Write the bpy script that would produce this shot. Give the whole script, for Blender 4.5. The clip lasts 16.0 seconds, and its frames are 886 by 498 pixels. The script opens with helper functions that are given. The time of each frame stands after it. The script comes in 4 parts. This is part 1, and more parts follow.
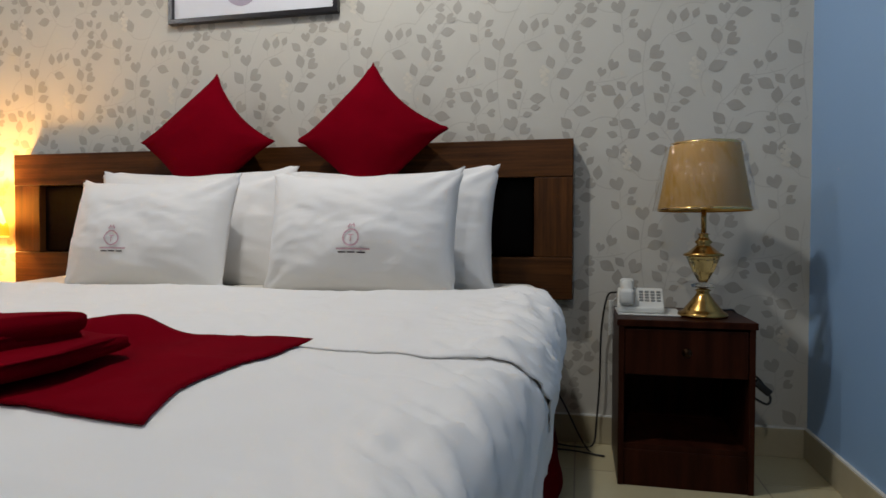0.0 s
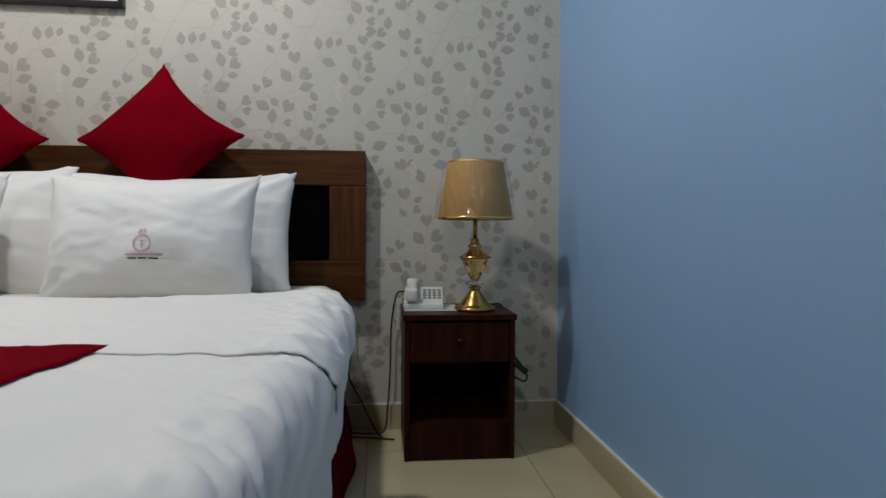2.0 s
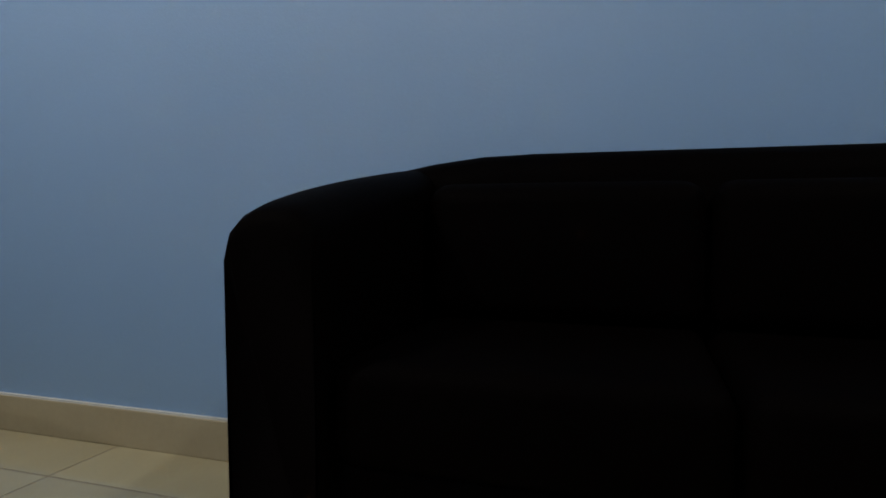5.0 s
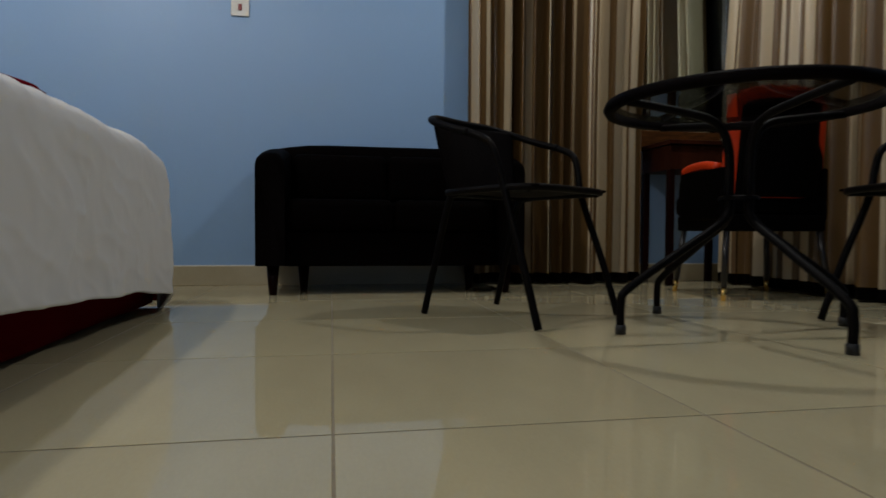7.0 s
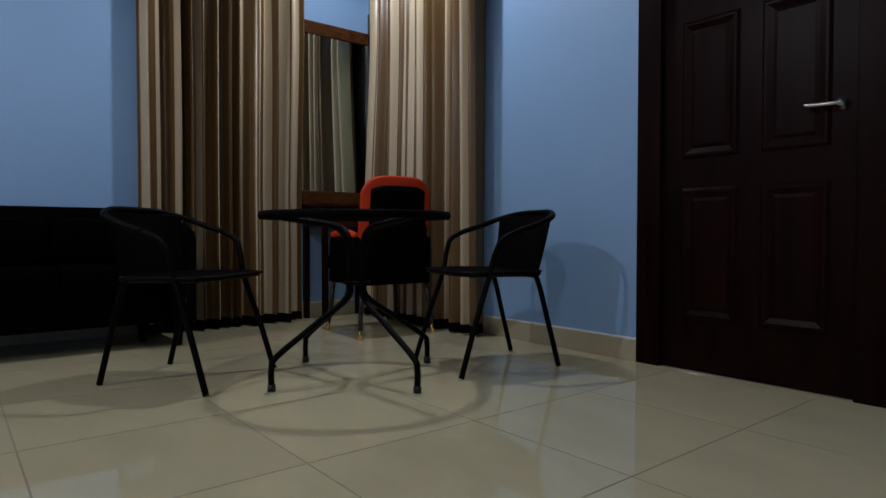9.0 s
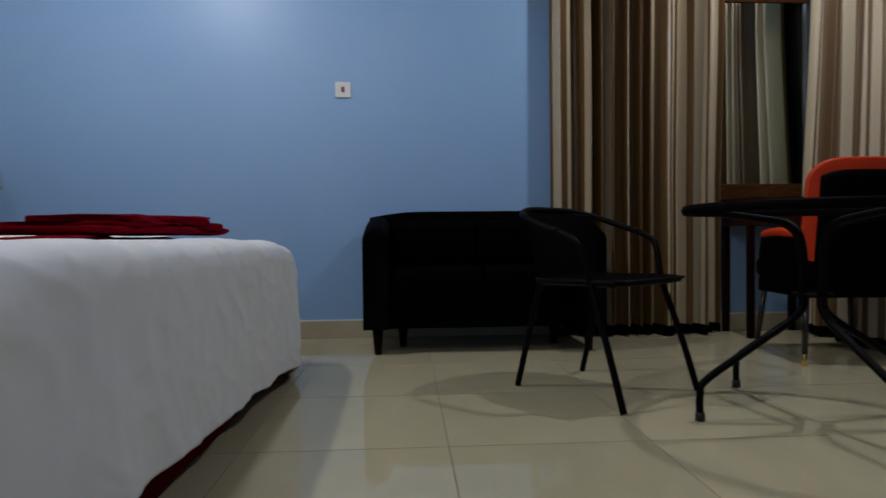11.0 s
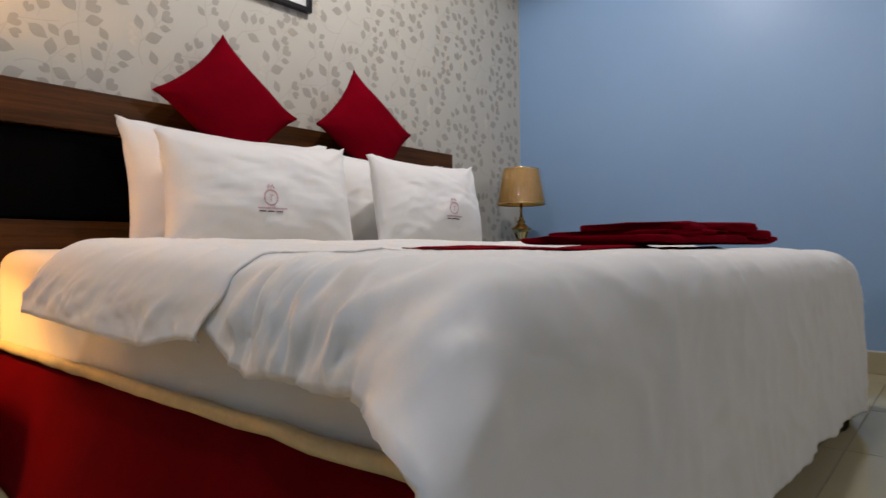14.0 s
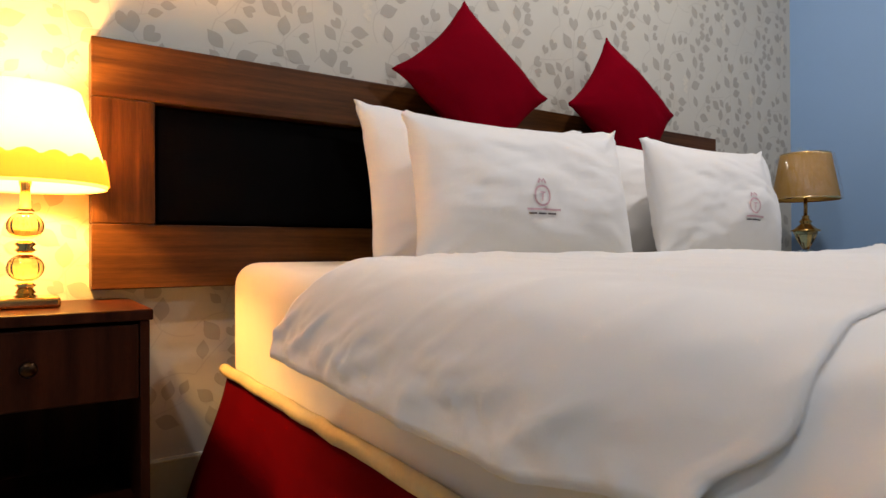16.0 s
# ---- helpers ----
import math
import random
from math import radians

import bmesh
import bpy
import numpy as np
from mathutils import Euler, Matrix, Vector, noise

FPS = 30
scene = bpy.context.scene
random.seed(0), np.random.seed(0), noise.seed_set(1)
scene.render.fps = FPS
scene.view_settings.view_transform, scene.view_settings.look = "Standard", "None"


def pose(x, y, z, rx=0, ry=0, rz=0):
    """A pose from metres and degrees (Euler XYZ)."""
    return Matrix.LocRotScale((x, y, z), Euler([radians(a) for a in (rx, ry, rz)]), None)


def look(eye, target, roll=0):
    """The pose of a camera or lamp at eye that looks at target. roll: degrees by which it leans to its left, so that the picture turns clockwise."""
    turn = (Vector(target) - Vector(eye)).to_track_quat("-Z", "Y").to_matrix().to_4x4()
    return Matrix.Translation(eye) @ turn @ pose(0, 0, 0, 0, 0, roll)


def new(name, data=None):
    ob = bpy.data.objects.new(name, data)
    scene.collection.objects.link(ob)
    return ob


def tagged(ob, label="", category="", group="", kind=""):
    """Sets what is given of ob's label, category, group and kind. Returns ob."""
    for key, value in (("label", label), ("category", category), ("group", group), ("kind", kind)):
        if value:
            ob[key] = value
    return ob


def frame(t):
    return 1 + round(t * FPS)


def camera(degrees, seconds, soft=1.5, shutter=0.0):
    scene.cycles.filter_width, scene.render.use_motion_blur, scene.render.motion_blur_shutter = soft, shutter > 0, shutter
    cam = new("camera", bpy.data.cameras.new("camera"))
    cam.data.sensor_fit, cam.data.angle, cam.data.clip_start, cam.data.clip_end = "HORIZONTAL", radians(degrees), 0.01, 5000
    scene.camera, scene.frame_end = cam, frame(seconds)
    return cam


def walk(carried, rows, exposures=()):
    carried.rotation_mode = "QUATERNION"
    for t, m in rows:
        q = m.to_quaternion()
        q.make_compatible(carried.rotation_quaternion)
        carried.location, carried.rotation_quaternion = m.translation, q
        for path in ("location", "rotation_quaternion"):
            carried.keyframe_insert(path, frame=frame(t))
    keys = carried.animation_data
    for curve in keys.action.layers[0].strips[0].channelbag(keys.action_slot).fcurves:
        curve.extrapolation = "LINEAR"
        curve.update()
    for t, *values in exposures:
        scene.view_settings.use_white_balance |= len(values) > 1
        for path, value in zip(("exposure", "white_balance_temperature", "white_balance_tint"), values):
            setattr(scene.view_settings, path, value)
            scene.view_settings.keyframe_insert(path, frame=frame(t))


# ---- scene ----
cam = camera(71.4, 16.0, soft=1.5, shutter=0.2)


def aim(x, y, z, yaw, pitch=-1.2, roll=0.0):
    """A camera pose; yaw in degrees from +y towards +x."""
    a, b = radians(yaw), radians(pitch)
    eye = Vector((x, y, z))
    return look(eye, eye + Vector((math.sin(a) * math.cos(b), math.cos(a) * math.cos(b), math.sin(b))), roll)


ROWS = [
    (0, look((1.265, -2.465, 0.809), (0.833, -0.513, 0.764), 0.2)),
    (0.5, look((1.282, -2.503, 0.81), (1.013, -0.521, 0.767), 0.2)),
    (1, look((1.288, -2.542, 0.81), (1.176, -0.545, 0.77), 0.3)),
    (1.5, look((1.295, -2.586, 0.823), (1.326, -0.587, 0.78), 0.3)),
    (2, look((1.303, -2.641, 0.829), (1.505, -0.651, 0.786), 0.3)),
    (2.5, look((1.305, -2.687, 0.835), (1.709, -0.728, 0.794), 0.3)),
    (3, look((1.3, -2.742, 0.836), (1.945, -0.849, 0.797), 0.4)),
    (3.5, look((1.283, -2.798, 0.832), (2.203, -1.023, 0.8), 0.4)),
    (4, look((1.186, -2.842, 0.808), (2.477, -1.314, 0.782), 0.3)),
    (4.2, look((1.170, -2.868, 0.793), (2.608, -1.480, 0.758), 0.0)),
    (4.5, look((1.057, -2.902, 0.743), (2.710, -1.778, 0.702), 0.2)),
    (4.7, look((0.966, -2.884, 0.706), (2.746, -1.975, 0.634), 0.1)),
    (5.7, aim(-0.1, -2.86, 0.42, 86.0, -1.0, 0.3)),
    (6.8, look((-1.272, -2.705, 0.255), (0.712, -2.958, 0.221), 0.4)),
    (7, look((-1.454, -2.687, 0.297), (0.513, -3.044, 0.243), 0.3)),
    (7.5, look((-1.821, -2.616, 0.421), (0.068, -3.271, 0.368), 0.4)),
    (8, look((-2.03, -2.538, 0.549), (-0.295, -3.532, 0.498), 0.4)),
    (8.2, look((-2.07, -2.528, 0.572), (-0.412, -3.644, 0.527), 0.4)),
    (9.2, aim(-2.03, -2.55, 0.625, 129.0, -1.5, 0.0)),
    (10.3, look((-1.781, -2.614, 0.637), (0.112, -3.257, 0.584), -0.3)),
    (10.5, look((-1.767, -2.62, 0.639), (0.172, -3.108, 0.582), -0.4)),
    (11, look((-1.72, -2.573, 0.606), (0.276, -2.692, 0.57), -0.6)),
    (11.5, look((-1.689, -2.556, 0.606), (0.299, -2.334, 0.578), -0.8)),
    (12, look((-1.664, -2.542, 0.606), (0.278, -2.066, 0.586), -0.9)),
    (12.5, look((-1.644, -2.511, 0.609), (0.241, -1.845, 0.593), -0.9)),
    (13, look((-1.605, -2.477, 0.601), (0.182, -1.578, 0.598), -0.9)),
    (13.5, look((-1.576, -2.428, 0.602), (0.086, -1.316, 0.602), -0.7)),
    (14, look((-1.543, -2.382, 0.61), (-0.023, -1.082, 0.618), -0.5)),
    (14.5, look((-1.506, -2.274, 0.635), (-0.164, -0.791, 0.64), -0.3)),
    (15, look((-1.498, -2.13, 0.648), (-0.3, -0.528, 0.657), -0.1)),
    (15.5, look((-1.49, -1.968, 0.658), (-0.347, -0.327, 0.666), -0.2)),
    (16, look((-1.436, -1.771, 0.652), (-0.324, -0.109, 0.662), -0.3)),
]
walk(cam, ROWS, ((0, 0.08, 6400, 9), (1.5, 0.15, 6250, 7), (4.5, 0.12, 6400, 10), (7, 0.0, 6450, 10), (8, 0.06, 5950, 13), (10.5, -0.08, 5750, 12), (11.5, 0.06, 6000, 13), (13, 0.1, 6400, 14), (15, 0.25, 6700, 14), (16, 0.24, 6700, 14)))

# ---- light ----
world = bpy.data.worlds.new("night")
scene.world = world
world.use_nodes = True
world.node_tree.nodes["Background"].inputs[0].default_value = (0.02, 0.025, 0.04, 1)
world.node_tree.nodes["Background"].inputs[1].default_value = 0.2
CEILING = 2.9


def ceiling_lamp_or_fill(x, y, watts, size=0.05):
    data = bpy.data.lights.new("ceiling_bulb_or_fill", "SPOT")
    data.spot_size, data.spot_blend = radians(168), 0.25
    data.energy, data.shadow_soft_size, data.color = watts, size, (1.0, 0.985, 0.96)
    new("ceiling_bulb_or_fill", data).location = (x, y, CEILING - 0.12)


ceiling_lamp_or_fill(0.40, -1.12, 72, 0.06)
ceiling_lamp_or_fill(0.88, -4.37, 56)
# Added fill with no known fitting; it brightens the bed's left side.
ceiling_lamp_or_fill(-2.1, -1.9, 46)
data = bpy.data.lights.new("bedside_bulb", "POINT")
data.energy, data.shadow_soft_size, data.color = 32, 0.03, (1.0, 0.54, 0.14)
new("bedside_bulb", data).location = (-1.445, -0.2, 0.93)


# ---- materials ----
def material(name, colour, rough=0.6, metal=0.0, vary=0.08, scale=6.0, bump=0.0, bump_scale=80.0, stretch=(1, 1, 1), coat=0.0, sheen=0.0, second=None, spec=0.5, bands=None, each=0.0):
    """A surface with broad and fine variation, and fine relief."""
    m = bpy.data.materials.new(name)
    m.use_nodes = True
    tree = m.node_tree
    n, link = tree.nodes, tree.links.new
    b = n["Principled BSDF"]
    b.inputs["Roughness"].default_value, b.inputs["Metallic"].default_value = rough, metal
    b.inputs["Coat Weight"].default_value, b.inputs["Sheen Weight"].default_value = coat, sheen
    b.inputs["Specular IOR Level"].default_value = spec
    place = n.new("ShaderNodeTexCoord")
    mapping = n.new("ShaderNodeMapping")
    mapping.inputs["Scale"].default_value = stretch
    link(place.outputs["Object"], mapping.inputs[0])
    broad, fine = n.new("ShaderNodeTexNoise"), n.new("ShaderNodeTexNoise")
    broad.inputs["Scale"].default_value, broad.inputs["Detail"].default_value = scale, 4
    fine.inputs["Scale"].default_value, fine.inputs["Detail"].default_value = bump_scale, 3
    link(mapping.outputs[0], broad.inputs[0]), link(mapping.outputs[0], fine.inputs[0])
    ramp = n.new("ShaderNodeValToRGB")
    low = second or tuple(c * (1 - 2 * vary) for c in colour)
    ramp.color_ramp.elements[0].position, ramp.color_ramp.elements[1].position = 0.3, 0.7
    ramp.color_ramp.elements[0].color, ramp.color_ramp.elements[1].color = (*low, 1), (*colour, 1)
    mixed = n.new("ShaderNodeMath")
    mixed.operation = "MULTIPLY_ADD"
    mixed.inputs[1].default_value = 0.25
    link(fine.outputs["Fac"], mixed.inputs[0])
    shift = n.new("ShaderNodeMath")
    shift.operation = "MULTIPLY_ADD"
    shift.inputs[1].default_value, shift.inputs[2].default_value = 0.75, 0.0
    link(broad.outputs["Fac"], shift.inputs[0]), link(shift.outputs[0], mixed.inputs[2])
    link(mixed.outputs[0], ramp.inputs[0])
    out = ramp.outputs[0]
    if bands:
        wave = n.new("ShaderNodeTexWave")
        wave.bands_direction = bands[0]
        wave.inputs["Scale"].default_value, wave.inputs["Distortion"].default_value = bands[1], bands[2]
        wave.inputs["Detail"].default_value, wave.inputs["Detail Scale"].default_value = 3, 1.5
        link(mapping.outputs[0], wave.inputs[0])
        mix = n.new("ShaderNodeMix")
        mix.data_type, mix.blend_type = "RGBA", "MULTIPLY"
        mix.inputs[0].default_value = bands[3]
        link(out, mix.inputs[6]), link(wave.outputs[0], mix.inputs[7])
        out = mix.outputs[2]
    if each:
        info, tone, scaled = n.new("ShaderNodeObjectInfo"), n.new("ShaderNodeHueSaturation"), n.new("ShaderNodeMapRange")
        scaled.inputs[3].default_value, scaled.inputs[4].default_value = 1 - each, 1 + each
        link(info.outputs["Random"], scaled.inputs[0]), link(scaled.outputs[0], tone.inputs["Value"])
        link(out, tone.inputs["Color"])
        out = tone.outputs[0]
    link(out, b.inputs["Base Color"])
    if bump:
        relief = n.new("ShaderNodeBump")
        relief.inputs["Strength"].default_value, relief.inputs["Distance"].default_value = bump, 0.002
        link(fine.outputs["Fac"], relief.inputs["Height"])
        link(relief.outputs[0], b.inputs["Normal"])
    return m


def glass(name, colour, rough=0.02):
    m = bpy.data.materials.new(name)
    m.use_nodes = True
    b = m.node_tree.nodes["Principled BSDF"]
    b.inputs["Base Color"].default_value = (*colour, 1)
    b.inputs["Transmission Weight"].default_value, b.inputs["Roughness"].default_value = 1.0, rough
    return m


BLUE = material("blue_satin_paint", (0.25, 0.40, 0.625), 0.42, vary=0.03, scale=1.5, bump=0.12, bump_scale=120)
PAPER = material("cream_wallpaper", (0.535, 0.508, 0.445), 0.6, vary=0.04, scale=3, bump=0.15, bump_scale=300)
LEAF = material("taupe_leaf_ink", (0.385, 0.355, 0.305), 0.55, vary=0.06, scale=14)
STEM = material("pale_stem_ink", (0.470, 0.443, 0.386), 0.55, vary=0.04)
BLOOM = material("cream_flower_ink", (0.60, 0.555, 0.465), 0.55, vary=0.06, scale=60)
WHITE_WALL = material("white_ceiling_paint", (0.75, 0.75, 0.73), 0.8, vary=0.02)
TILE = material("polished_cream_tile", (0.565, 0.495, 0.305), 0.035, vary=0.07, scale=2.2, bump=0.0, stretch=(1, 2.2, 1), each=0.03, spec=0.7)
GROUT = material("grey_brown_grout", (0.30, 0.25, 0.17), 0.9, vary=0.1, scale=20)
SKIRT = material("beige_skirting_tile", (0.45, 0.39, 0.26), 0.25, vary=0.08, scale=4)
CAULK = material("white_caulk", (0.72, 0.72, 0.68), 0.7, vary=0.05, scale=30)
WOOD = material("dark_walnut_laminate", (0.110, 0.040, 0.0095), 0.40, vary=0.2, scale=5, stretch=(0.5, 3, 9), bump=0.06, bump_scale=60, second=(0.026, 0.009, 0.0028), spec=0.14, bands=("Z", 2.6, 4.0, 0.13))
WOOD_UP = material("dark_walnut_upright_grain", (0.110, 0.040, 0.0095), 0.40, vary=0.2, scale=5, stretch=(9, 3, 0.5), bump=0.06, bump_scale=60, second=(0.026, 0.009, 0.0028), spec=0.14, bands=("X", 2.6, 4.0, 0.13))
STAND = material("mahogany_laminate", (0.046, 0.0125, 0.0058), 0.36, vary=0.2, scale=4, stretch=(7, 3, 0.6), second=(0.014, 0.004, 0.0022), bump=0.04, spec=0.05)
DOORWOOD = material("dark_mahogany_door", (0.0125, 0.0028, 0.002), 0.33, vary=0.2, scale=4, stretch=(6, 3, 0.5), second=(0.004, 0.0012, 0.0009), spec=0.06)
# Serves the black leatherette and the shade painted along the curtains' bottom.
LEATHER_AND_HEM_SHADE = material("black_leatherette_and_hem_shade", (0.002, 0.0016, 0.0016), 0.5, vary=0.15, scale=8, bump=0.2, bump_scale=250, spec=0.02)
SOFA = material("black_brown_leather", (0.0016, 0.0009, 0.0008), 0.65, vary=0.2, scale=6, bump=0.25, bump_scale=220, spec=0.015)
LINEN = material("white_cotton", (0.80, 0.785, 0.77), 0.85, vary=0.015, scale=5, bump=0.06, bump_scale=900, sheen=0.15)
SHEET = material("cream_fitted_sheet", (0.78, 0.735, 0.65), 0.85, vary=0.03, scale=7, bump=0.35, bump_scale=16)
CREAM = material("cream_satin_piping", (0.62, 0.50, 0.26), 0.45, vary=0.1, scale=20)
RED = material("crimson_cloth", (0.170, 0.0006, 0.007), 0.8, vary=0.12, scale=9, bump=0.3, bump_scale=420, spec=0.01)
VALANCE = material("red_valance_cloth", (0.118, 0.0005, 0.003), 0.8, vary=0.15, scale=4, bump=0.2, bump_scale=400, spec=0.02)
PINK = material("pink_embroidery", (0.66, 0.42, 0.46), 0.7, vary=0.15, scale=90)
INK = material("dark_embroidery", (0.05, 0.03, 0.04), 0.8, vary=0.1)
BRONZE = material("dark_bronze", (0.05, 0.026, 0.014), 0.28, 1.0, vary=0.1, scale=20)
BRASS = material("antique_brass", (0.50, 0.30, 0.09), 0.22, 1.0, vary=0.12, scale=18)
GOLD = material("polished_gold", (0.80, 0.52, 0.16), 0.15, 1.0, vary=0.05, scale=20)
CHROME = material("satin_steel", (0.6, 0.6, 0.62), 0.25, 1.0, vary=0.05)
AMBER = glass("amber_glass", (0.95, 0.72, 0.30))
CLEAR = glass("clear_glass", (0.95, 0.96, 0.93))
SMOKED = glass("smoked_table_glass", (0.22, 0.24, 0.24))
PLASTIC = material("off_white_plastic", (0.66, 0.66, 0.62), 0.4, vary=0.03, scale=10)
KEYGREY = material("grey_key_plastic", (0.22, 0.23, 0.23), 0.5, vary=0.05)
SWITCHRED = material("red_rocker", (0.22, 0.03, 0.03), 0.4, vary=0.05)
CABLE = material("black_cable", (0.01, 0.01, 0.01), 0.5, vary=0.1)
STEEL = material("black_brown_tube", (0.002, 0.0012, 0.0012), 0.5, vary=0.15, scale=12, spec=0.07)
WICKER = material("dark_brown_wicker", (0.0028, 0.0014, 0.0016), 0.6, vary=0.3, scale=30, bump=0.8, bump_scale=140, spec=0.03)
ORANGE = material("orange_leatherette", (0.62, 0.042, 0.004), 0.42, vary=0.08, scale=7, bump=0.2, bump_scale=200, spec=0.25)
SATIN = material("cream_satin_stripe", (0.50, 0.405, 0.265), 0.32, vary=0.08, scale=3, stretch=(1, 1, 0.15), bump=0.08, bump_scale=300)
CURTAIN = material("bronze_satin_curtain", (0.122, 0.067, 0.021), 0.33, vary=0.1, scale=3, stretch=(1, 1, 0.15), bump=0.1, bump_scale=300)
FRAMEDARK = material("black_picture_frame", (0.012, 0.010, 0.012), 0.3, vary=0.1)
MAT = material("white_picture_mat", (0.70, 0.69, 0.72), 0.6, vary=0.03)
NIGHTGLASS = material("night_dark_glass", (0.004, 0.005, 0.006), 0.08, vary=0.05)
LILAC = material("lilac_print", (0.45, 0.38, 0.46), 0.6, vary=0.15, scale=12)

MIRROR = bpy.data.materials.new("mirror_silver")
MIRROR.use_nodes = True
b = MIRROR.node_tree.nodes["Principled BSDF"]
b.inputs["Base Color"].default_value, b.inputs["Metallic"].default_value, b.inputs["Roughness"].default_value = (0.72, 0.78, 0.74, 1), 1.0, 0.02


def shade_cloth(name, colour, through_it, gloss):
    """Lampshade cloth that lets light through."""
    m = bpy.data.materials.new(name)
    m.use_nodes = True
    n, link = m.node_tree.nodes, m.node_tree.links.new
    b, out = n["Principled BSDF"], n["Material Output"]
    b.inputs["Base Color"].default_value, b.inputs["Roughness"].default_value = (*colour, 1), 0.7
    b.inputs["Coat Weight"].default_value, b.inputs["Coat Roughness"].default_value = gloss, 0.04
    crinkle, relief, place = n.new("ShaderNodeTexNoise"), n.new("ShaderNodeBump"), n.new("ShaderNodeTexCoord")
    crinkle.inputs["Scale"].default_value, crinkle.inputs["Detail"].default_value = 16, 2
    relief.inputs["Strength"].default_value, relief.inputs["Distance"].default_value = 0.9, 0.012
    link(place.outputs["Object"], crinkle.inputs[0]), link(crinkle.outputs[0], relief.inputs["Height"])
    link(relief.outputs[0], b.inputs["Coat Normal"])
    t, mix = n.new("ShaderNodeBsdfTranslucent"), n.new("ShaderNodeMixShader")
    t.inputs[0].default_value = (*colour, 1)
    mix.inputs[0].default_value = through_it
    link(b.outputs[0], mix.inputs[1]), link(t.outputs[0], mix.inputs[2]), link(mix.outputs[0], out.inputs[0])
    return m


FILM = bpy.data.materials.new("clear_plastic_film")
FILM.use_nodes = True
n, link = FILM.node_tree.nodes, FILM.node_tree.links.new
clear, shiny, mix = n.new("ShaderNodeBsdfTransparent"), n.new("ShaderNodeBsdfGlossy"), n.new("ShaderNodeMixShader")
shiny.inputs["Roughness"].default_value, mix.inputs[0].default_value = 0.10, 0.10
link(clear.outputs[0], mix.inputs[1]), link(shiny.outputs[0], mix.inputs[2]), link(mix.outputs[0], n["Material Output"].inputs[0])
WRAPPED = shade_cloth("gold_shade_in_plastic_wrap", (0.46, 0.25, 0.045), 0.10, 0.12)
LACE = shade_cloth("honey_lace", (0.55, 0.34, 0.10), 0.5, 0.0)
LITSHADE = shade_cloth("cream_lit_shade", (0.94, 0.82, 0.56), 0.6, 0.0)


# ---- building helpers ----
def finish(ob, smooth):
    for p in ob.data.polygons:
        p.use_smooth = smooth
    return ob


def part(name, bm, mat, parent=None, label="", smooth=False):
    mesh = bpy.data.meshes.new(name)
    bmesh.ops.recalc_face_normals(bm, faces=bm.faces)
    bm.to_mesh(mesh)
    bm.free()
    mesh.materials.append(mat)
    ob = new(name, mesh)
    ob.parent = parent
    if label:
        ob["label"] = label
    return finish(ob, smooth)


def thing(name, label, category, m=Matrix(), group=""):
    ob = new(name)
    ob.empty_display_size = 0.1
    ob.matrix_basis = m
    return tagged(ob, label, category, group)


def add_box(bm, x0, x1, y0, y1, z0, z1, bevel=0.0, segments=2):
    made = bmesh.ops.create_cube(bm, size=1.0)["verts"]
    for v in made:
        v.co = Vector(((x0 + x1) / 2 + v.co.x * (x1 - x0), (y0 + y1) / 2 + v.co.y * (y1 - y0), (z0 + z1) / 2 + v.co.z * (z1 - z0)))
    if bevel:
        edges = {e for v in made for e in v.link_edges}
        bmesh.ops.bevel(bm, geom=list(edges), offset=bevel, segments=segments, profile=0.5, affect="EDGES")
    return bm


def box(*a, **k):
    return add_box(bmesh.new(), *a, **k)


def lathe(profile, n=32, cap=True):
    """A turned solid about z from (radius, height) pairs."""
    bm = bmesh.new()
    rings = []
    for r, z in profile:
        rings.append([bm.verts.new((r * math.cos(2 * math.pi * i / n), r * math.sin(2 * math.pi * i / n), z)) for i in range(n)])
    for a, c in zip(rings, rings[1:]):
        for i in range(n):
            bm.faces.new((a[i], a[(i + 1) % n], c[(i + 1) % n], c[i]))
    if cap:
        bm.faces.new(rings[0][::-1]), bm.faces.new(rings[-1])
    return bm


def smooth_path(points, steps=6):
    """A Catmull-Rom line through points."""
    p = [Vector(q) for q in points]
    p = [p[0] * 2 - p[1]] + p + [p[-1] * 2 - p[-2]]
    out = []
    for a, c, d, e in zip(p, p[1:], p[2:], p[3:]):
        for i in range(steps):
            t = i / steps
            out.append(0.5 * (2 * c + (d - a) * t + (2 * a - 5 * c + 4 * d - e) * t * t + (3 * c - a - 3 * d + e) * t**3))
    return out + [p[-2]]


def add_tube(bm, points, r, n=8, steps=6):
    line = smooth_path(points, steps) if steps else [Vector(q) for q in points]
    side = None
    rings = []
    for i, q in enumerate(line):
        ahead = (line[min(i + 1, len(line) - 1)] - line[max(i - 1, 0)]).normalized()
        if side is None:
            side = ahead.orthogonal().normalized()
        side = (side - ahead * side.dot(ahead)).normalized()
        up = ahead.cross(side)
        rings.append([bm.verts.new(q + r * (math.cos(2 * math.pi * k / n) * side + math.sin(2 * math.pi * k / n) * up)) for k in range(n)])
    for a, c in zip(rings, rings[1:]):
        for k in range(n):
            bm.faces.new((a[k], a[(k + 1) % n], c[(k + 1) % n], c[k]))
    bm.faces.new(rings[0][::-1]), bm.faces.new(rings[-1])
    return bm


def tube(points, r, n=8, steps=6):
    return add_tube(bmesh.new(), points, r, n, steps)


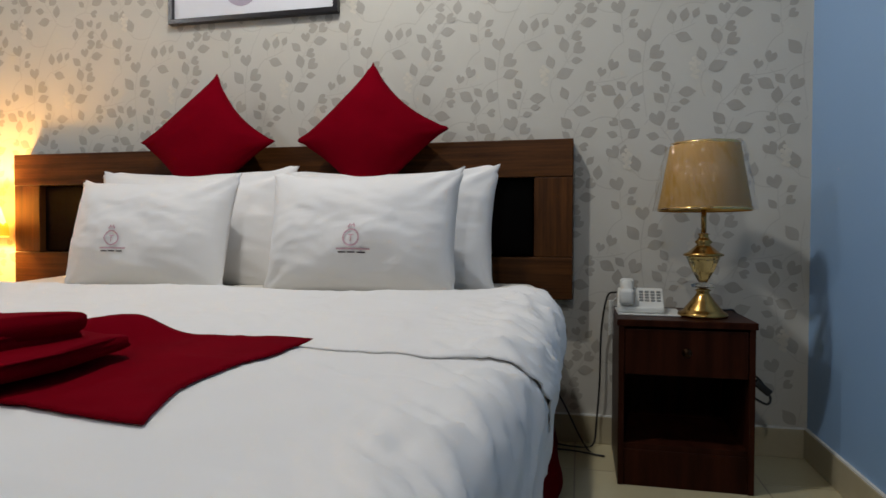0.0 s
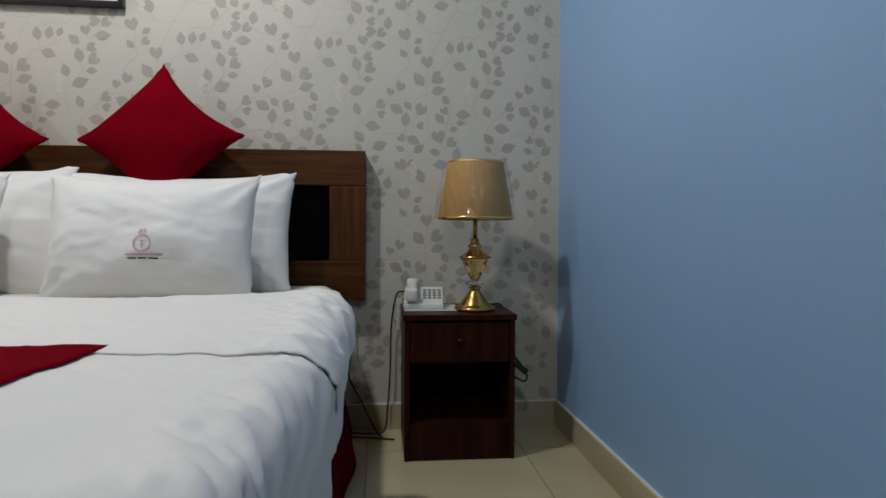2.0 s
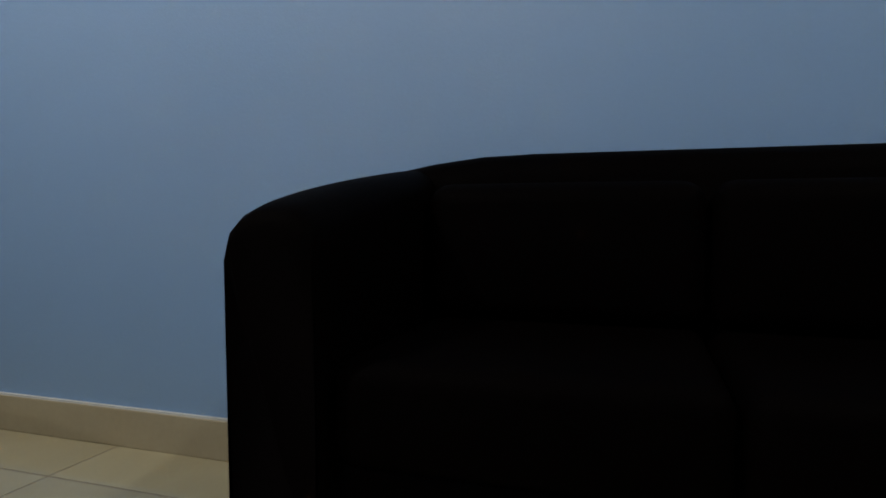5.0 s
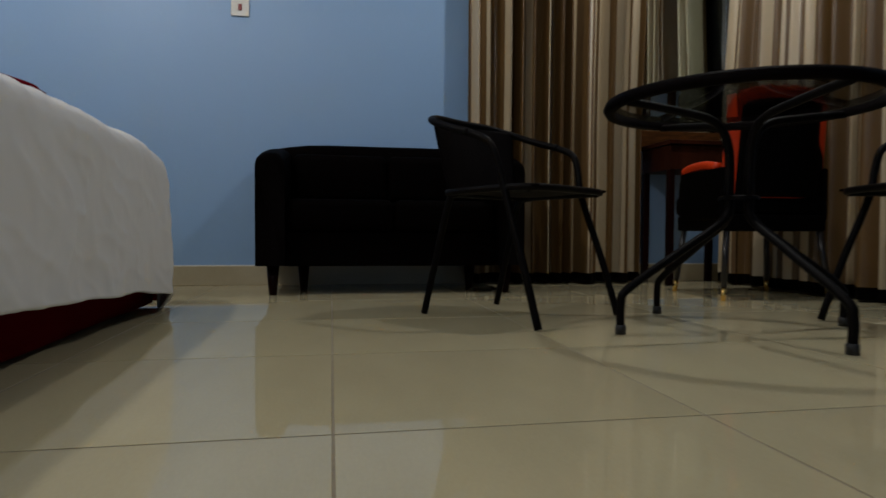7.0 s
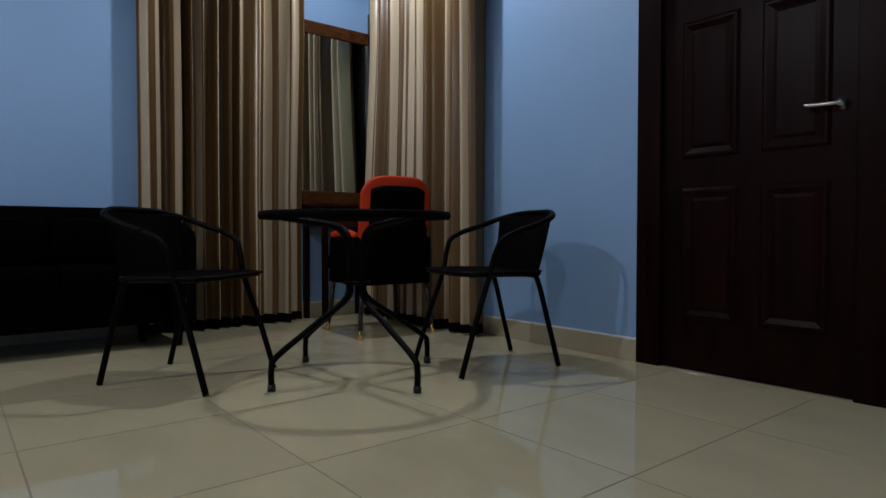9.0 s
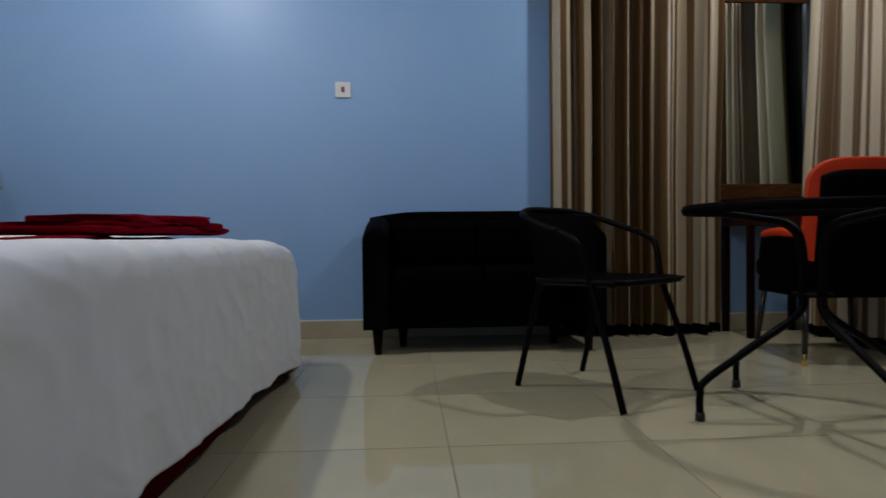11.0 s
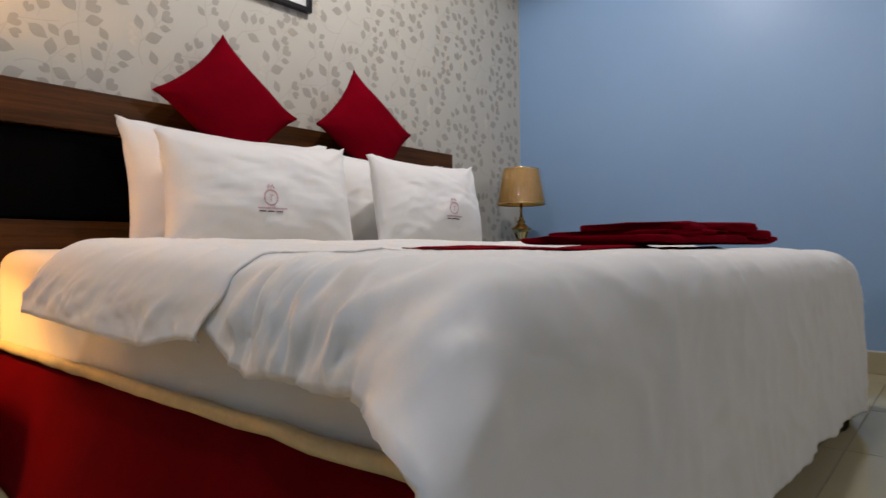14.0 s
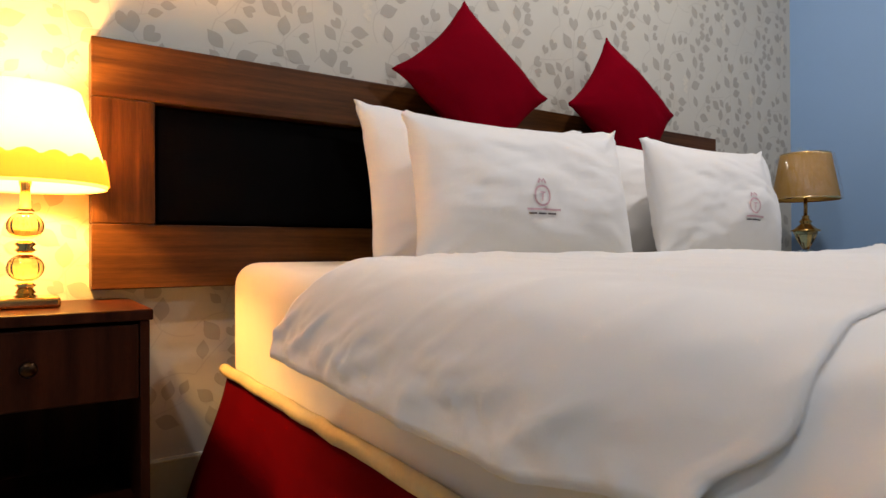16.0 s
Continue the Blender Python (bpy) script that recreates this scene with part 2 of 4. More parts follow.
def sheet_mesh(nu, nv, place):
    """A grid whose points come from place(u, v), u and v from 0 to 1."""
    bm = bmesh.new()
    rows = [[bm.verts.new(place(i / nu, j / nv)) for i in range(nu + 1)] for j in range(nv + 1)]
    for a, c in zip(rows, rows[1:]):
        for i in range(nu):
            bm.faces.new((a[i], a[i + 1], c[i + 1], c[i]))
    return bm


def thicken(ob, depth, offset=0.0):
    mod = ob.modifiers.new("thickness", "SOLIDIFY")
    mod.thickness, mod.offset = depth, offset
    return ob


# ---- the room ----
EAST, SOUTH, WEST = 2.08, -5.13, -2.8
T = 0.15
floor = tagged(part("floor", box(WEST - T, EAST + T, SOUTH - T, T, -0.15, -0.0012), GROUT), "polished cream floor tiles with thin brown joints", "floor", kind="structure")
tagged(part("ceiling", box(WEST - T, EAST + T, SOUTH - T, T, CEILING, CEILING + 0.15), WHITE_WALL), "plain white painted ceiling", "ceiling", kind="structure")
wall_north = tagged(part("wall_north", box(WEST, EAST, 0, T, -0.006, CEILING), PAPER), "cream wallpaper printed with taupe leaf sprigs", "wall", kind="structure")
tagged(part("wall_east", box(EAST, EAST + T, SOUTH - T, T, -0.006, CEILING), BLUE), "light blue satin painted wall", "wall", kind="structure")
tagged(part("wall_west", box(WEST - T, WEST, SOUTH - T, T, -0.006, CEILING), BLUE), "light blue satin painted wall", "wall", kind="structure")
DX0, DX1, DH = -1.31, -0.40, 2.1
bm = box(DX1, EAST, SOUTH - T, SOUTH, -0.006, CEILING)
add_box(bm, WEST, DX0, SOUTH - T, SOUTH, -0.006, CEILING)
add_box(bm, DX0, DX1, SOUTH - T, SOUTH, DH, CEILING)
tagged(part("wall_south", bm, BLUE), "light blue satin painted wall with a doorway", "wall", kind="structure")


def skirting(name, x0, x1, y0, y1, cx0, cx1, cy0, cy1):
    ob = tagged(part(name, box(x0, x1, y0, y1, 0, 0.106, bevel=0.002, segments=1), SKIRT), "beige tiled skirting with a white caulk line", "skirting", kind="structure")
    part("caulk", box(cx0, cx1, cy0, cy1, 0.1061, 0.112), CAULK, ob)


skirting("baseboard", WEST, EAST - 0.0125, -0.012, -0.0005, WEST, EAST - 0.011, -0.010, -0.0005)
skirting("baseboard", EAST - 0.012, EAST - 0.0005, SOUTH + 0.0125, -0.0005, EAST - 0.010, EAST - 0.0005, SOUTH + 0.011, -0.0105)
skirting("baseboard", DX1 + 0.061, EAST - 0.0125, SOUTH + 0.0005, SOUTH + 0.012, DX1 + 0.061, EAST - 0.011, SOUTH + 0.0005, SOUTH + 0.010)

# ---- headboard ----
HB = thing("headboard", "wide dark walnut headboard with black leatherette inset panel, fixed to wall", "headboard")
HX0, HX1, HZ0, HZ1, PX0, PX1, PZ0, PZ1 = -1.315, 1.24, 0.565, 1.176, -1.175, 1.094, 0.725, 1.033
part("top_rail", box(HX0, HX1, -0.082, -0.001, PZ1, HZ1, bevel=0.003), WOOD, HB)
part("bottom_rail", box(HX0, HX1, -0.082, -0.001, HZ0, PZ0, bevel=0.003), WOOD, HB)
part("stile", box(HX0, PX0, -0.080, -0.001, PZ0 + 0.001, PZ1 - 0.001, bevel=0.003), WOOD_UP, HB)
part("stile", box(PX1, HX1, -0.080, -0.001, PZ0 + 0.001, PZ1 - 0.001, bevel=0.003), WOOD_UP, HB)
part("panel", box(PX0 + 0.001, PX1 - 0.001, -0.055, -0.002, PZ0 + 0.001, PZ1 - 0.001, bevel=0.012, segments=3), LEATHER_AND_HEM_SHADE, HB, "padded black leatherette panel", smooth=False)

# ---- bed ----
BX0, BX1, BY0, BY1 = -1.01, 1.13, -2.03, -0.10
bed = thing("bed", "king bed with white mattress and red pleated valance round its base", "bed")
part("base", box(BX0 + 0.05, BX1 - 0.05, BY0 + 0.05, BY1 - 0.02, 0.02, 0.298, bevel=0.01), VALANCE, bed)
bm = box(BX0 + 0.012, BX1, BY0, BY1, 0.30, 0.630, bevel=0.06, segments=6)
for v in bm.verts:
    if v.co.z > 0.5:
        v.co.z -= 0.092 * (BY1 - v.co.y) / (BY1 - BY0)
part("mattress", bm, SHEET, bed, "cream-white fitted sheet over mattress", smooth=True)
bm = bmesh.new()
rim = [(BX0 - 0.002, BY1 + (BY0 - BY1) * k / 40) for k in range(41)] + [(BX0 + (BX1 - BX0) * k / 40, BY0 - 0.005) for k in range(1, 40)] + [(BX1 + 0.005, BY0 + (BY1 - BY0) * k / 40) for k in range(41)]
add_tube(bm, [(x + 0.006 * noise.noise((x * 9, y * 9, 1)), y, 0.347 + 0.005 * noise.noise((x * 11, y * 11, 4))) for x, y in rim], 0.0145, 8, 1)
part("piping", bm, CREAM, bed, "cream satin edging", smooth=True)


def valance_side(a, c, out, folds, seed):
    """A hanging skirt from a to c that flares outwards to the floor."""
    a, c, out = Vector(a), Vector(c), Vector(out)
    length = (c - a).length

    def place(u, v):
        s = u * length
        flare = 0.10 * v**1.3
        ripple = (0.5 + 0.5 * v) * 0.014 * v * math.sin(folds * s + 2.2 * noise.noise((s * 1.3, seed, 0))) + 0.03 * v * noise.noise((s * 1.7, seed, v))
        end = 0.5 - abs(u - 0.5)
        return a.lerp(c, u) + out * (flare + ripple) + (c - a).normalized() * (0.03 * out.length * v**1.3 * (1 if u > 0.5 else -1) * max(0, 1 - end * 14)) + Vector((0, 0, -v * 0.334))

    return sheet_mesh(100, 16, place)


for a, c, out, seed in (((BX0 + 0.01, BY1, 0.350), (BX0 + 0.01, BY0 + 0.01, 0.350), (-1, 0, 0), 1), ((BX0 + 0.01, BY0 + 0.01, 0.350), (BX1 - 0.01, BY0 + 0.01, 0.350), (0, 0.25, 0), 2), ((BX1 - 0.01, BY0 + 0.01, 0.350), (BX1 - 0.01, BY1, 0.350), (0.8, 0, 0), 3)):
    thicken(part("valance", valance_side(a, c, out, 9, seed), VALANCE, bed, "crimson valance cloth", smooth=True), 0.004)


def smooth01(x):
    x = min(1.0, max(0.0, x))
    return x * x * (3 - 2 * x)


def wrinkle(a, b, seed, sharp=5):
    """Ridged noise: thin raised lines."""
    return (1 - abs(noise.noise((a, b, seed)))) ** sharp


def bed_top(y):
    """The bed's top sinks a little towards the foot."""
    return 0.595 + 0.045 * smooth01((y + 1.75) / 1.3)


def drape(s, t, x0, x1, y0, r=0.07, seed=0.0, lift=0.0, flare=0.03, puff=0.012):
    """Cloth coordinates (s, t) laid over the bed's top and hung over its edges."""
    corner = smooth01((-1.60 - t) / 0.42)
    x0 -= 0.07 * corner
    x1 -= 0.055 * smooth01((-1.5 - t) / 0.5)
    y0 += 0.06 * smooth01((s - x1 + 0.20) / 0.22) ** 2
    ds = min(s - x0, 0) + max(s - x1, 0)
    dt = min(t - y0, 0)
    x, y = min(max(s, x0), x1), max(t, y0)
    top = bed_top(y) - 0.028 * smooth01((x - 0.55) / 0.55) * smooth01((-1.55 - y) / 0.45) + 0.006 * math.exp(-(((x + 0.78) / 0.22) ** 2)) * smooth01((-1.15 - y) / 0.3)
    n1 = noise.noise((s * 2.1 + seed, t * 2.3, 1.7))
    n2 = noise.noise((s * 5.0 + seed, t * 4.0, 4.1))
    n3 = noise.noise((s * 14.0 + t * 5, t * 11.0 - s * 4, 2.2))
    q, p = s + 0.8 * t, t - 0.8 * s
    warp = 0.9 * noise.noise((p * 3.0, q * 3.0, 6.0))
    pucker = 0.016 * wrinkle(q * 17.0 + warp, p * 6.0, 3.1, 5) + 0.009 * wrinkle(q * 31.0 + 2 * warp, p * 10.0, 7.7, 5) + 0.006 * noise.noise((q * 16, p * 6, 1.3))
    left = math.exp(-(((s - x0 + 0.115) / 0.085) ** 2)) * smooth01((-1.56 - t) / 0.12) * (1.0 if t > y0 else max(0.0, 1 + dt * 5))
    right = 0.75 * math.exp(-(((s - x1 - 0.03) / 0.12) ** 2)) * (1.0 if t > y0 else max(0.0, 1 + dt * 5))
    edge = math.exp(-((min(abs(s - x0), abs(s - x1)) / 0.16) ** 2))
    soft = 0.008 * wrinkle(q * 6.0 + warp, p * 2.5, 9.1 + seed, 4) + 0.005 * wrinkle(q * 15.0, p * 5.0 + warp, 2.9 + seed, 5)
    folds = 0.0045 * wrinkle(s * 2.2 + 0.5 * t + 0.3 * warp, t * 1.3 - s * 0.8, 5.5 + seed, 3) + 0.004 * wrinkle(q * 4.5 + warp, p * 1.8, 2.4 + seed, 5)
    bumpy = folds + puff * n1 + 0.22 * puff * n2 + 0.0009 * n3 + 0.0022 * wrinkle(q * 8.0 + 2 * warp, p * 4.0 - warp, 6.3 + seed, 8) + edge * soft * (0.35 if t > y0 else 0.3) + max(left, right) * pucker + (0.006 * wrinkle(s * 8.0 + warp, t * 2.0, 4.4, 4) + 0.004 * wrinkle(s * 5.0 + t * 9.0, t * 4.0 - s * 6, 8.4, 5) if dt < 0 else 0.0) * min(1.0, -dt * 6)
    if lift > 0.005 and ds < 0:
        bumpy += math.exp(-(((ds + 0.17) / 0.05) ** 2)) * (0.008 * wrinkle(t * 6.0 + s * 4, s * 20.0 + t * 5 + warp, 1.9, 5) + 0.005 * wrinkle(t * 14.0, s * 30.0 - t * 8, 4.9, 5))
    rr = r + lift + 0.02 * smooth01(-dt / 0.1)

    def hang(d):
        """How far out and how far down the cloth is after a run d past the edge."""
        if d <= 0:
            return 0.0, -(lift + bumpy)
        if d < rr * math.pi / 2:
            a = d / rr
            return (rr + bumpy) * math.sin(a), r - (rr + bumpy) * math.cos(a)
        h = d - rr * math.pi / 2
        along = t if dt == 0 else s
        wave = min(h * 3, 1) * (0.008 * math.sin(along * 15 + 3 * noise.noise((along * 1.5, seed, 3))) + 0.018 * noise.noise((along * 4, h * 2, seed + 9)))
        return rr + bumpy + flare * h * (ds < 0) + wave * (1.0 if dt == 0 else 0.5), r + h

    if ds == 0 or dt == 0 and ds > 0:
        out, down = hang(abs(ds) if ds else -dt)
        if ds:
            return Vector((x + math.copysign(out, ds), y, top - down))
        return Vector((x, y - out, top - down))
    if ds > 0:
        d = math.hypot(ds, dt)
        out, down = hang(d)
        return Vector((x + out * ds / d, y + out * dt / d, top - down))
    out, down = hang(-ds)
    side = Vector((x - out, y, top - down))
    out, down = hang(-dt)
    spread = Vector((x + 1.0 * ds - 0.003 - 0.02 * noise.noise((t * 4, 1, 1)), y - out - 0.03 * smooth01(-ds / 0.2), top - down - 0.16 * smooth01(-ds / 0.22) * (1 - 0.6 * smooth01(-dt / 0.5))))
    return side.lerp(spread, smooth01((-1.92 - t) / 0.15))


DX_L, DX_R, DY = -1.015, 1.13, -2.0
duvet = thing("duvet", "thick white cotton duvet spread over bed with turned-back top", "duvet")


def duvet_cloth(u, v):
    hang = 0.475 + 0.125 * u + 0.008 * noise.noise((u * 14, 4, 4))
    t = -0.95 + (DY - hang + 0.95) * v
    left = 0.135 + 0.055 * smooth01((-1.50 - t) / 0.2) + 0.034 * smooth01((-1.72 - t) / 0.2) + 0.012 * noise.noise((t * 5, 2, 2))
    s = DX_L - left + (DX_R - DX_L + left + 0.285) * u
    return drape(s, t, DX_L, DX_R, DY)


ob = thicken(part("duvet_cover", sheet_mesh(230, 210, duvet_cloth), LINEN, duvet, smooth=True), 0.012, 0.0)


def fold_cloth(u, v):
    left, right = 0.210 - 0.040 * smooth01((v - 0.72) / 0.26), 0.175 + 0.02 * math.sin(v * 9)
    s = DX_L - left + (DX_R - DX_L + left + right) * u
    t0 = -0.79 - 0.15 * smooth01((s + 1.21) / 0.16) * (1 - smooth01((s + 1.0) / 0.35))
    t1 = -1.605 + 0.055 * smooth01((-1.09 - s) / 0.075) ** 2 + 0.022 * smooth01((s + 1.06) / 0.15) + 0.06 * smooth01((s + 1.02) / 0.4) + 0.065 * smooth01((s + 0.7) / 1.0) - 0.06 * smooth01((s - 0.75) / 0.35) + 0.10 * smooth01((s - 1.18) / 0.12) + 0.008 * noise.noise((s * 4, 5, 5))
    t = t0 + (t1 - t0) * v
    hem = 0.006 * smooth01((v - 0.975) / 0.01) * (1 - smooth01((v - 0.985) / 0.01))
    return drape(s, t, DX_L, DX_R, DY, lift=0.014 - 0.0055 * smooth01((v - 0.8) / 0.2) + 0.2 * hem + 0.003 * smooth01((s - 0.98) / 0.16), flare=0.05, seed=0.0)


thicken(part("turned_back_fold", sheet_mesh(230, 120, fold_cloth), LINEN, duvet, smooth=True), 0.003, 0.0)


# ---- pillows ----
def pillow_point(u, v, side, w, h, thick, pinch, seed, crease):
    """A point of a stuffed cushion; u and v from -1 to 1, side -1 for the front."""
    x = u * w / 2 * (1 - pinch * (1 - v * v) * abs(u) ** 3)
    z = v * h / 2 * (1 - pinch * (1 - u * u) * abs(v) ** 3)
    body = max(0.0, (1 - abs(u) ** 2.4) * (1 - abs(v) ** 2.2)) ** 0.68
    z -= 0.035 * h * (1 - u * u) * max(0, v) ** 2
    wr = crease * (noise.noise((u * 2 + seed, v * 2, side)) + 0.6 * abs(noise.noise((u * 2.2 + v * 4 + seed, v * 1.5 - u, side + 4))) + 0.08 * noise.noise((u * 9, v * 9 + seed, side)) + 0.55 * abs(u) ** 3 * wrinkle(u * 3.0 + v * 1.2 + seed, v * 5.0 - u * 3.0, side + 2.0, 5) + 0.35 * (1 - abs(v)) * wrinkle(u * 2.2 + v * 3.5, v * 2.0 - u * 4.0 + seed, side + 9.0, 7) + 0.9 * math.exp(-8 * ((abs(u) - 0.95) ** 2 + (abs(v) - 0.9) ** 2)) * math.sin(14 * math.atan2(1.1 - abs(v), 1.1 - abs(u)) + seed))
    return Vector((x + 0.2 * wr * v, side * (thick / 2 * body * (1 + wr * 5) + 0.004), z + h / 2 + 0.25 * wr * u))


def pillow_mesh(w, h, thick, pinch, seed, crease=0.030, n=44):
    bm = bmesh.new()
    grids = {}
    for side in (-1, 1):
        grids[side] = [[bm.verts.new(pillow_point(i / n * 2 - 1, j / n * 2 - 1, side, w, h, thick, pinch, seed, crease)) for i in range(n + 1)] for j in range(n + 1)]
        for a, c in zip(grids[side], grids[side][1:]):
            for i in range(n):
                bm.faces.new((a[i], a[i + 1], c[i + 1], c[i]))
    f, k = grids[-1], grids[1]
    rim = [(0, i) for i in range(n)] + [(j, n) for j in range(n)] + [(n, i) for i in range(n, 0, -1)] + [(j, 0) for j in range(n, 0, -1)]
    for (j, i), (jj, ii) in zip(rim, rim[1:] + rim[:1]):
        bm.faces.new((f[j][i], f[jj][ii], k[jj][ii], k[j][i]))
    return bm


def bed_pillow(x, y, z, w, h, thick, lean, turn, seed, crest=None):
    p = thing("pillow", "plump white cotton bed pillow standing against the headboard" if crest is None else "white cotton bed pillow with small pink embroidered crest", "pillow", pose(x, y, z, -lean, 0, turn), "bed pillows")
    part("pillow_case", pillow_mesh(w, h, thick, 0.05, seed), LINEN, p, smooth=True)
    if crest is None:
        return
    cu, cv = crest

    def on(dx, dz, lift=0.0035):
        q = pillow_point(cu + dx / (w / 2), cv + dz / (h / 2), -1, w, h, thick, 0.05, seed, 0.030)
        return q + Vector((0, -lift, 0))

    def strip(line, half):
        bm = bmesh.new()
        left, right = [], []
        for i, (a, c) in enumerate(line):
            n0, n1 = line[max(i - 1, 0)], line[min(i + 1, len(line) - 1)]
            d = Vector((n1[0] - n0[0], n1[1] - n0[1])).normalized()
            left.append(bm.verts.new(on(a - d.y * half, c + d.x * half)))
            right.append(bm.verts.new(on(a + d.y * half, c - d.x * half)))
        for i in range(len(line) - 1):
            bm.faces.new((left[i], left[i + 1], right[i + 1], right[i]))
        return bm

    ring = [(0.026 * math.cos(a / 24 * 2 * math.pi), 0.024 + 0.025 * math.sin(a / 24 * 2 * math.pi)) for a in range(25)]
    part("crest_ring", strip(ring, 0.0028), PINK, p, "pink embroidered ring")
    part("crest_stroke", strip([(-0.009, 0.032), (0.010, 0.032)], 0.002), PINK, p)
    part("crest_stroke", strip([(0.001, 0.031), (-0.001, 0.010)], 0.002), PINK, p)
    part("crest_crown", strip([(-0.012, 0.056), (-0.006, 0.068), (0, 0.060), (0.006, 0.068), (0.012, 0.056)], 0.003), PINK, p)
    for k in range(9):
        part("lettering_bar", strip([(-0.049 + k * 0.0112, -0.011), (-0.030 + k * 0.0112, -0.011)], 0.0026), PINK, p)
    for k in range(3):
        part("motto_bar", strip([(-0.044 + k * 0.031, -0.0215), (-0.018 + k * 0.031, -0.0215)], 0.0020), INK, p)


bed_pillow(-0.255, -0.335, 0.600, 0.88, 0.488, 0.22, 13, 0, 1.0)
bed_pillow(0.548, -0.32, 0.600, 0.86, 0.475, 0.22, 12, 0, 2.0)
bed_pillow(-0.292, -0.525, 0.605, 0.725, 0.425, 0.225, 13, -6, 3.0, (-0.12, -0.32))
bed_pillow(0.550, -0.555, 0.608, 0.68, 0.425, 0.225, 11, -2, 4.0, (0.06, -0.30))


def scatter_cushion(x, y, z, tilt, lean, seed):
    m = pose(x, y, z, -lean, 0, 0) @ pose(0, 0, 0, 0, 45 + tilt, 0) @ pose(0, 0, -0.215)
    p = thing("scatter_cushion", "crimson square scatter cushion standing on one corner", "cushion", m, "red scatter cushions")
    part("cushion_cover", pillow_mesh(0.435, 0.435, 0.17, 0.12, seed, 0.014, 36), RED, p, smooth=True)


scatter_cushion(-0.243, -0.185, 1.188, 1, 14, 11.0)
scatter_cushion(0.472, -0.185, 1.196, -3, 14, 12.0)

# ---- red bed runner ----
runner = thing("bed_runner", "crimson cloth runner laid loosely over foot of bed", "bed runner")


def runner_cloth(u, v):
    x = -0.60 + 1.385 * u + 0.014 * math.sin(v * 7) * u - 0.03 * u * math.sin(math.pi * v)
    top_y = -1.41 - 0.05 * (1 - u) + 0.008 * math.sin(u * 13)
    y = top_y + (-1.862 + 0.012 * math.sin(u * 11) - 0.03 * (1 - u) - top_y) * v
    p = drape(x, y, DX_L, DX_R, DY, lift=0.0075)
    swell = 0.034 * math.exp(-(((x - 0.40 - 0.5 * (y + 1.48)) / 0.075) ** 2 + ((y + 1.47) / 0.13) ** 2))
    return p + Vector((0, 0, 0.0022 + swell + 0.003 * max(0, noise.noise((x * 4, y * 5, 3)))))


thicken(part("flat_cloth", sheet_mesh(110, 40, runner_cloth), RED, runner, smooth=True), 0.003, 1.0)


def folded_layer(x0, x1, y0, y1, z0, za, zb, seed):
    """One soft slab of folded cloth; its top runs from za to zb along x."""
    nx, ny = 60, 16
    bm = bmesh.new()
    rings = []
    for i in range(nx + 1):
        u = i / nx
        ring = []
        for k in range(2 * ny):
            a = 2 * math.pi * k / (2 * ny)
            cy, cz = math.cos(a), math.sin(a)
            cy, cz = math.copysign(abs(cy) ** 0.35, cy), math.copysign(abs(cz) ** 0.35, cz)
            top = za + (zb - za) * u
            end = min(1.0, min(u, 1 - u) * 40) ** 0.5
            wob = noise.noise((u * 7 + seed, cy * 1.5, cz + seed))
            y = (y0 + y1) / 2 + (y1 - y0) / 2 * cy * (0.9 + 0.1 * end) + 0.022 * wob + 0.018 * math.sin(u * 9 + seed)
            z = (z0 + top) / 2 + (top - z0) / 2 * cz * (0.88 + 0.12 * end) + 0.005 * wob
            x = x0 + (x1 - x0) * u + 0.018 * noise.noise((y * 14, z * 20, seed)) + 0.012 * math.sin(y * 17 + seed)
            ring.append(bm.verts.new((x, y, z)))
        rings.append(ring)
    for a, c in zip(rings, rings[1:]):
        for k in range(2 * ny):
            bm.faces.new((a[k], a[(k + 1) % (2 * ny)], c[(k + 1) % (2 * ny)], c[k]))
    bm.faces.new(rings[0]), bm.faces.new(rings[-1][::-1])
    bmesh.ops.recalc_face_normals(bm, faces=bm.faces)
    return bm


for args in ((-0.33, 0.575, -1.93, -1.60, 0.624, 0.642, 0.650, 1.0), (-0.265, 0.50, -1.91, -1.62, 0.638, 0.655, 0.668, 2.5), (-0.20, 0.49, -1.90, -1.64, 0.652, 0.671, 0.690, 4.0)):
    part("folded_cloth", folded_layer(*args), RED, runner, smooth=True)


